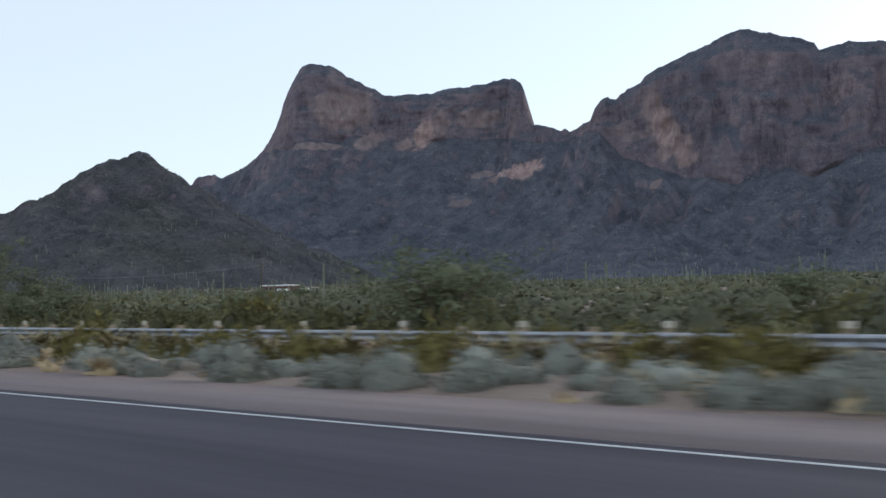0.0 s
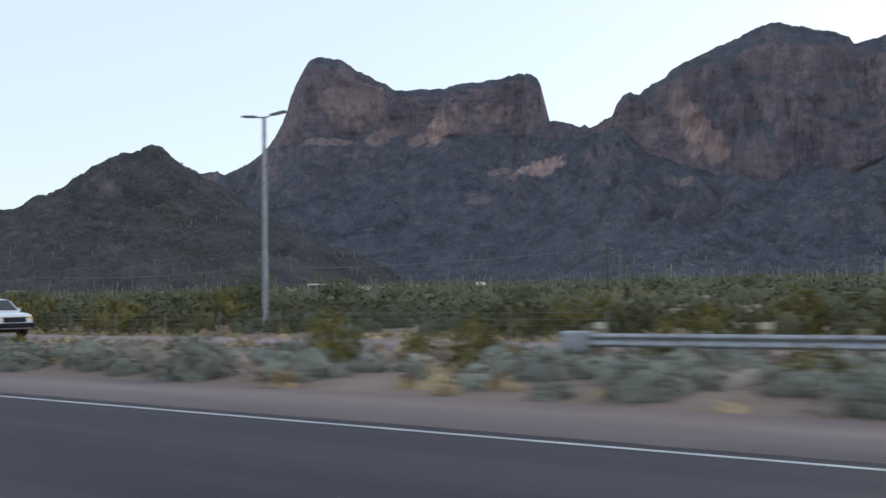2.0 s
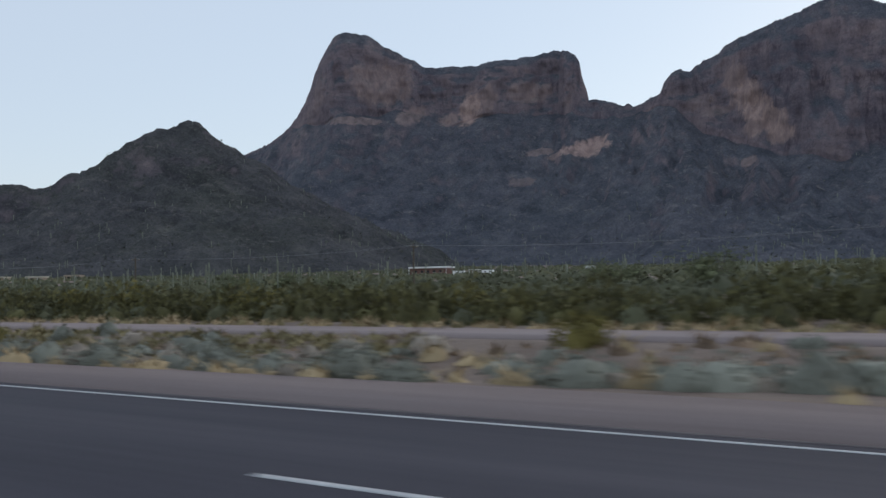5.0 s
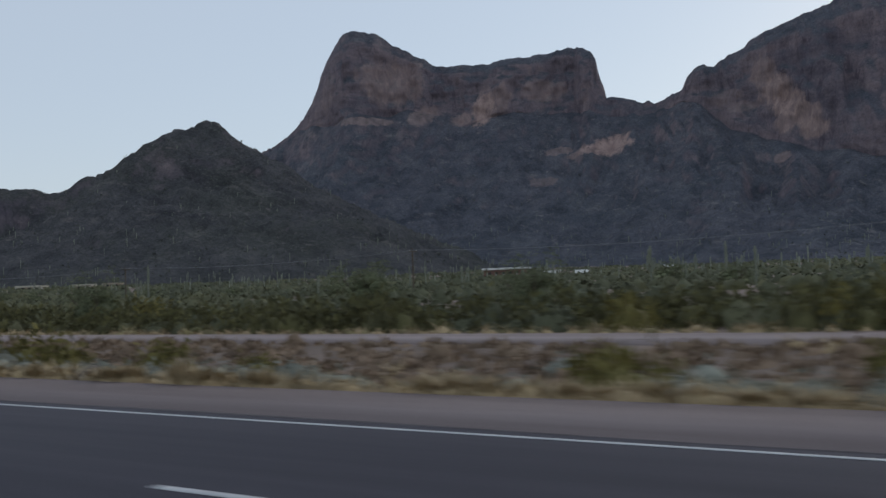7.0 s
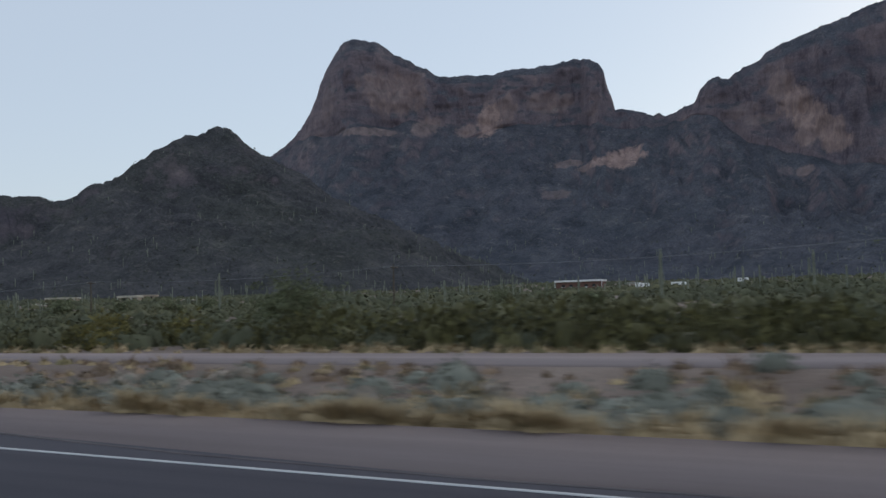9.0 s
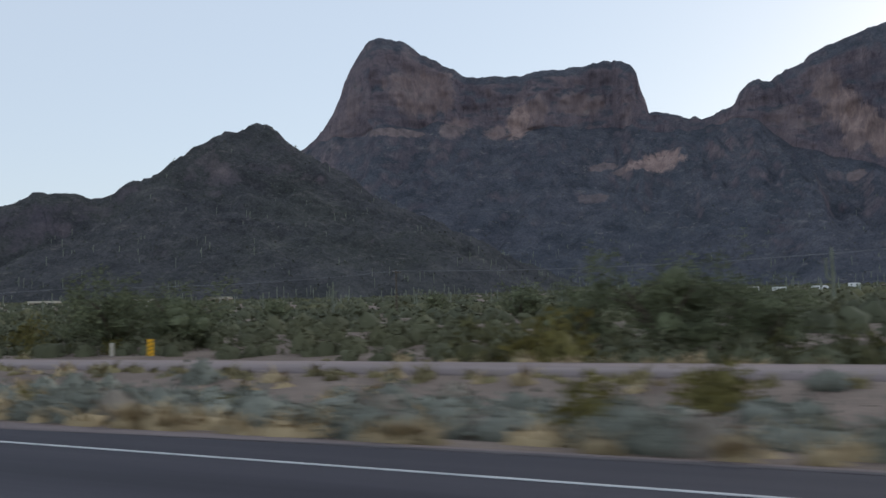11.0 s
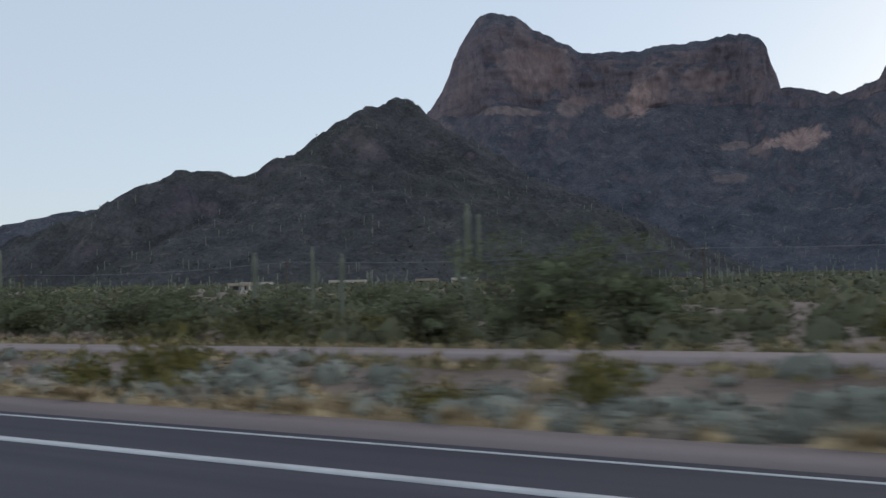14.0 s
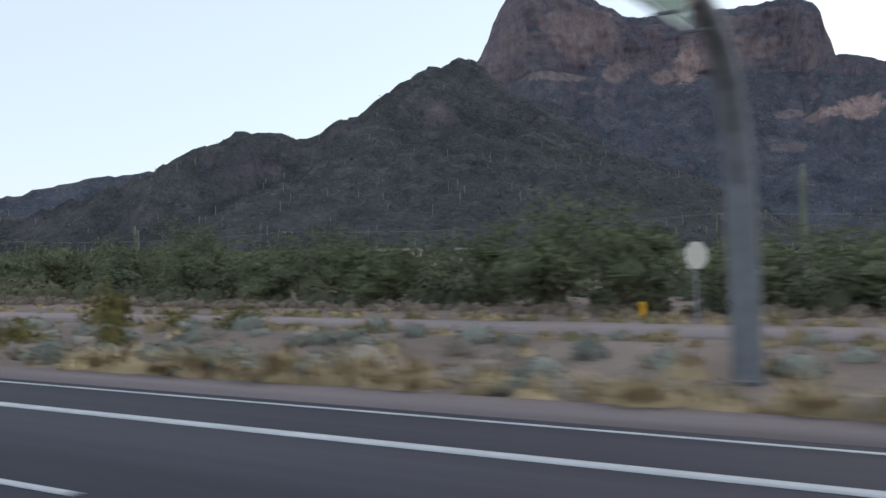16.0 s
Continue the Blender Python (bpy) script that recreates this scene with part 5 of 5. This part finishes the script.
def bar_gate(x0, x1, y):
    """A low single-bar gate across a track, with a yellow plate on its bar."""
    z = float(ground_z((x0 + x1) / 2, y))
    e = thing("bar_gate", "low dark steel bar gate with a yellow plate across a track", "gate", at=(0, 0, z - 0.05))
    for x in (x0, x1):
        part("post", rod((x, y, 0), (x, y, 0.95), 0.06, 0.055, 10), M_DARK_STEEL, e)
    part("bar", rod((x0, y, 0.74), (x1, y, 0.72), 0.045, 0.045, 10), M_DARK_STEEL, e)
    bm = bmesh.new()
    box((0.48, 0.02, 0.30), ((x0 + x1) / 2 + 0.55, y - 0.06, 0.72), 0.008, bm)
    part("plate", bm, M_YELLOW, e, "yellow reflective plate")


bar_gate(-479.6, -476.0, 31.4)
drive = strip("driveway", -483.2, -480.9, 29.6, 34.6, 0.005, M_FRONTAGE, "short pale concrete drive off the frontage road", "driveway", 0.3, 0.6)


def wire_fence(x0, x1, y, step=4.2):
    """A ranch fence: thin steel posts with four strands of wire."""
    e = thing("wire_fence", "low ranch fence of thin dark steel posts and wire strands", "fence")
    xs = np.arange(x0, x1, step)
    tops = []
    for x in xs:
        z = float(ground_z(x, y))
        bm = bmesh.new()
        box((0.045, 0.035, 1.3), (float(x), y, z + 0.55), 0.004, bm)
        part("post", bm, M_DARK_STEEL, e)
        tops.append(z)
    for h in (0.35, 0.6, 0.85, 1.1):
        part("strand", tube([(float(x), y - 0.03, z + h) for x, z in zip(xs, tops)], [0.005] * len(xs), 4), M_DARK_STEEL, e)


wire_fence(-150.0, -84.0, 31.0)


# ---- pickup truck on the frontage road ----
def lofted(sections, bm=None):
    """A closed body through cross-sections: rows of (x, [(y, z), ...])."""
    bm = bm or bmesh.new()
    rings = [[bm.verts.new((x, y, z)) for y, z in pts] for x, pts in sections]
    n = len(rings[0])
    for a, b in zip(rings[:-1], rings[1:]):
        for k in range(n):
            bm.faces.new((a[k], a[(k + 1) % n], b[(k + 1) % n], b[k]))
    bm.faces.new(rings[0][::-1])
    bm.faces.new(rings[-1])
    bmesh.ops.recalc_face_normals(bm, faces=bm.faces)
    return bm


def hull(x, low, high, half, crown=0.0, tuck=0.06):
    return x, [(-half + tuck, low), (-half, low + 0.18), (-half, high - 0.12), (-half + tuck, high), (0, high + crown), (half - tuck, high), (half, high - 0.12), (half, low + 0.18), (half - tuck, low)]


def pickup(x, y, turn):
    e = thing("pickup_truck", "white crew-cab pickup truck with its lights on", "pickup truck", at=(x, y, -0.01), turn=turn, size=1.14)
    body = part("body", lofted([hull(2.82, 0.45, 0.86, 0.80), hull(2.72, 0.40, 1.02, 0.93, 0.02), hull(2.2, 0.42, 1.12, 0.98, 0.04), hull(1.25, 0.42, 1.17, 0.99, 0.04), hull(1.1, 0.42, 1.17, 0.99, 0.02), hull(-1.3, 0.42, 1.15, 0.99, 0.0)]), M_CAR_WHITE, e)
    bed = bmesh.new()
    box((1.6, 0.10, 0.66), (-2.1, 0.93, 0.83), 0.03, bed)
    box((1.6, 0.10, 0.66), (-2.1, -0.93, 0.83), 0.03, bed)
    box((0.08, 1.78, 0.66), (-2.86, 0, 0.83), 0.03, bed)
    box((1.55, 1.78, 0.08), (-2.1, 0, 0.60), 0.01, bed)
    part("cargo_bed", bed, M_CAR_WHITE, e)

    def roof_ring(x, z, half, top):
        return x, [(-half, 1.12), (-half + 0.02, 1.16), (-half + 0.16 * (z - 1.12), z), (0, top), (half - 0.16 * (z - 1.12), z), (half - 0.02, 1.16), (half, 1.12)]
    part("cab", lofted([roof_ring(1.72, 1.2, 0.93, 1.21), roof_ring(0.88, 1.74, 0.92, 1.79), roof_ring(0.1, 1.80, 0.92, 1.85), roof_ring(-0.95, 1.77, 0.92, 1.82), roof_ring(-1.28, 1.26, 0.92, 1.28)]), M_CAR_WHITE, e)
    for s in (-1, 1):
        for nm, pts in (("front_window", [(1.36, 1.22), (0.84, 1.66), (0.26, 1.69), (0.26, 1.22)]), ("rear_window", [(0.16, 1.22), (0.16, 1.69), (-0.84, 1.67), (-1.05, 1.22)])):
            bm = bmesh.new()
            vs = [bm.verts.new((px, s * (0.945 - 0.16 * (pz - 1.12) + 0.0), pz)) for px, pz in pts]
            face = bm.faces.new(vs if s > 0 else vs[::-1])
            ext = bmesh.ops.extrude_face_region(bm, geom=[face])
            bmesh.ops.translate(bm, verts=[v for v in ext["geom"] if isinstance(v, bmesh.types.BMVert)], vec=(0, s * 0.012, 0))
            part(nm, bm, M_GLASS_DARK, e, "dark side window glass")
        for wx in (1.85, -1.75):
            tyre = bmesh.new()
            tube([(wx, s * (0.78 + 0.02), 0.39), (wx, s * 0.80, 0.39), (wx, s * 1.0, 0.39), (wx, s * 1.02, 0.39)], [0.34, 0.39, 0.39, 0.34], 28, tyre)
            wheel = part("wheel", tyre, M_RUBBER, e, "black tyre")
            part("rim", tube([(wx, s * 0.98, 0.39), (wx, s * 1.028, 0.39)], [0.23, 0.21], 20), M_CHROME, wheel, "dull metal rim")
        bm = bmesh.new()
        box((0.28, 0.34, 0.15), (2.66, s * 0.72, 0.88), 0.03, bm)
        part("headlight", bm, M_AMBER, e, "glowing amber front light")
        bm = bmesh.new()
        box((0.22, 0.16, 0.18), (1.22, s * 1.08, 1.26), 0.05, bm)
        part("side_mirror", bm, M_CAR_WHITE, e)
        bm = bmesh.new()
        box((0.06, 0.12, 0.3), (-2.88, s * 0.88, 0.92), 0.02, bm)
        part("tail_light", bm, plain("red_lens", (0.35, 0.02, 0.02), 0.3) if s < 0 else bpy.data.materials["red_lens"], e, "red tail light")
    bm = bmesh.new()
    vs = [(1.64, 0.80, 1.24), (1.64, -0.80, 1.24), (0.94, -0.74, 1.70), (0.94, 0.74, 1.70)]
    face = bm.faces.new([bm.verts.new(v) for v in vs])
    ext = bmesh.ops.extrude_face_region(bm, geom=[face])
    bmesh.ops.translate(bm, verts=[v for v in ext["geom"] if isinstance(v, bmesh.types.BMVert)], vec=(0.035, 0, 0.03))
    part("windscreen", bm, M_GLASS_DARK, e, "dark windscreen")
    bm = bmesh.new()
    box((0.16, 1.86, 0.22), (2.84, 0, 0.56), 0.04, bm)
    part("front_bumper", bm, M_RUBBER, e, "black plastic front bumper")
    bm = bmesh.new()
    box((0.08, 1.1, 0.24), (2.80, 0, 0.82), 0.02, bm)
    part("grille", bm, M_BLACK, e)
    bm = bmesh.new()
    box((0.14, 1.8, 0.2), (-2.95, 0, 0.52), 0.04, bm)
    part("rear_bumper", bm, M_CHROME, e)
    bm = bmesh.new()
    box((4.4, 1.3, 0.22), (0, 0, 0.36), 0.02, bm)
    part("chassis", bm, M_BLACK, e)


pickup(-121.7, 26.4, 0)


# ---- buildings and vehicles out on the plain ----
def low_house(name, x, y, width, depth, height, turn, wall_mat, roof_mat, label, porch=True, openings=3):
    z = float(ground_z(x, y))
    e = thing(name, label, "house", "buildings on the plain", at=(x, y, z - 0.2), turn=turn)
    bm = bmesh.new()
    box((width, depth, height), (0, 0, height / 2), 0.03, bm)
    wall = part("wall", bm, wall_mat, e)
    bm = bmesh.new()
    box((width + 1.4, depth + 2.2, 1.0), (0, -0.6, height + 0.28), 0.05, bm)
    part("roof", bm, roof_mat, e)
    for k in range(openings):
        u = (k + 0.5) / openings - 0.5
        bm = bmesh.new()
        box((1.8, 0.10, 1.3), (u * width * 0.85, -depth / 2 - 0.03, height * 0.55), 0.01, bm)
        win = part("window", bm, M_GLASS_DARK, e, "dark window pane")
        bm = bmesh.new()
        box((2.0, 0.16, 0.10), (u * width * 0.85, -depth / 2 - 0.06, height * 0.55 - 0.70), 0.01, bm)
        part("sill", bm, M_WHITE, win)
    bm = bmesh.new()
    box((1.1, 0.12, 2.1), (width * 0.17, -depth / 2 - 0.04, 1.1), 0.01, bm)
    part("door", bm, M_WHITE, e)
    if porch:
        for s in (-1, 1):
            bm = bmesh.new()
            box((0.22, 0.22, height), (s * (width / 2 + 0.5), -depth / 2 - 0.85, height / 2), 0.01, bm)
            part("porch_post", bm, M_WHITE, e)


low_house("brick_house", -525.0, 494.0, 25.0, 11.0, 5.0, 8, M_BRICK, M_ROOF, "long reddish brick house with a flat white roof", openings=5)
low_house("stucco_house", -799.0, 317.0, 12.0, 6.0, 2.2, 30, M_STUCCO, M_CREAM, "low tan stucco house with a pale roof among the scrub")
low_house("stucco_house", -776.5, 354.0, 15.5, 7.0, 2.4, 28, M_STUCCO, M_CREAM, "long tan stucco house with a tan roof among the scrub")
low_house("stucco_house", -767.0, 406.0, 10.0, 6.0, 2.2, 30, M_STUCCO, M_STUCCO, "low tan house with a flat roof beside saguaro cacti")
low_house("stucco_house", -702.0, 336.0, 9.0, 6.0, 2.3, 25, M_STUCCO, M_CREAM, "small tan house among the scrub", openings=2)
low_house("stucco_house", -731.0, 238.0, 6.0, 5.0, 2.0, 30, M_STUCCO, M_STUCCO, "small tan house with a flat tan roof in the scrub", openings=2)


def carport(x, y, turn):
    e = thing("carport", "white flat carport on thin posts beside the brick house", "carport", at=(x, y, float(ground_z(x, y)) - 0.1), turn=turn)
    bm = bmesh.new()
    box((6.5, 5.5, 0.22), (0, 0, 3.3), 0.03, bm)
    part("roof", bm, M_ROOF, e)
    for sx in (-1, 1):
        for sy in (-1, 1):
            bm = bmesh.new()
            box((0.14, 0.14, 3.2), (sx * 2.9, sy * 2.4, 1.6), 0.01, bm)
            part("post", bm, M_WHITE, e)


carport(-496.8, 500.0, 10)


def camper(x, y, turn, length=7.0):
    e = thing("camper_trailer", "white camper trailer parked in the desert scrub", "trailer", "parked trailers", at=(x, y, float(ground_z(x, y))), turn=turn)
    part("body", lofted([(-length / 2, [(-1.1, 0.7), (-1.1, 2.6), (-0.9, 2.85), (0.9, 2.85), (1.1, 2.6), (1.1, 0.7)]), (length / 2 - 0.5, [(-1.1, 0.6), (-1.1, 2.6), (-0.9, 2.85), (0.9, 2.85), (1.1, 2.6), (1.1, 0.6)]),
                         (length / 2, [(-1.0, 1.0), (-1.0, 2.2), (-0.8, 2.4), (0.8, 2.4), (1.0, 2.2), (1.0, 1.0)])]), M_WHITE, e)
    for s in (-1, 1):
        part("wheel", tube([(-0.4, s * 0.85, 0.36), (-0.4, s * 1.06, 0.36)], [0.36, 0.36], 16), M_RUBBER, e)
        for k in (-0.25, 0.2):
            bm = bmesh.new()
            box((1.1, 0.04, 0.6), (k * length, s * 1.11, 1.9), 0.01, bm)
            part("window", bm, M_GLASS_DARK, e)
    part("hitch", rod((length / 2 - 0.2, 0, 0.6), (length / 2 + 1.1, 0, 0.5), 0.06, None, 8), M_BLACK, e)


for i, (x, y) in enumerate([(-459.0, 585.0), (-457.7, 452.0), (-474.2, 448.0)]):
    camper(x, y, 25 * i + 10, 6.5 + 0.4 * (i % 3))


# ---- power line over the plain ----
def power_line(y0, x_from, x_to, step, height):
    xs = np.arange(x_from, x_to, step)
    tops = []
    for k, x in enumerate(xs):
        y = y0 + 3 * math.sin(x * 0.01)
        z = float(ground_z(x, y))
        e = thing("power_pole", "dark wooden power pole with a crossarm", "power pole", "power poles", at=(float(x), y, z - 0.1))
        part("pole", rod((0, 0, 0), (0, 0, height), 0.15, 0.10, 10), M_BARK, e)
        bm = bmesh.new()
        box((0.1, 1.9, 0.12), (0.14, 0, height - 0.5), 0.01, bm)
        part("crossarm", bm, M_BARK, e)
        for s in (-0.85, 0.85):
            part("insulator", rod((0.14, s, height - 0.44), (0.14, s, height - 0.28), 0.05, 0.03, 8), M_CREAM, e)
        tops.append((float(x) + 0.14, y, z - 0.1 + height - 0.28))
    for a, b in zip(tops[:-1], tops[1:]):
        for s in (-0.85, 0.85):
            pts = [(a[0] + (b[0] - a[0]) * u, a[1] + (b[1] - a[1]) * u + s, a[2] + (b[2] - a[2]) * u - 3.2 * u * (1 - u)) for u in np.linspace(0, 1, 13)]
            w = part("cable", tube(pts, [0.022] * 13, 5), M_WIRE)
            tagged(w, "thin grey cable slung between two power poles", "cable", "power cables")


power_line(118, -1080, -60, 68, 6.9)
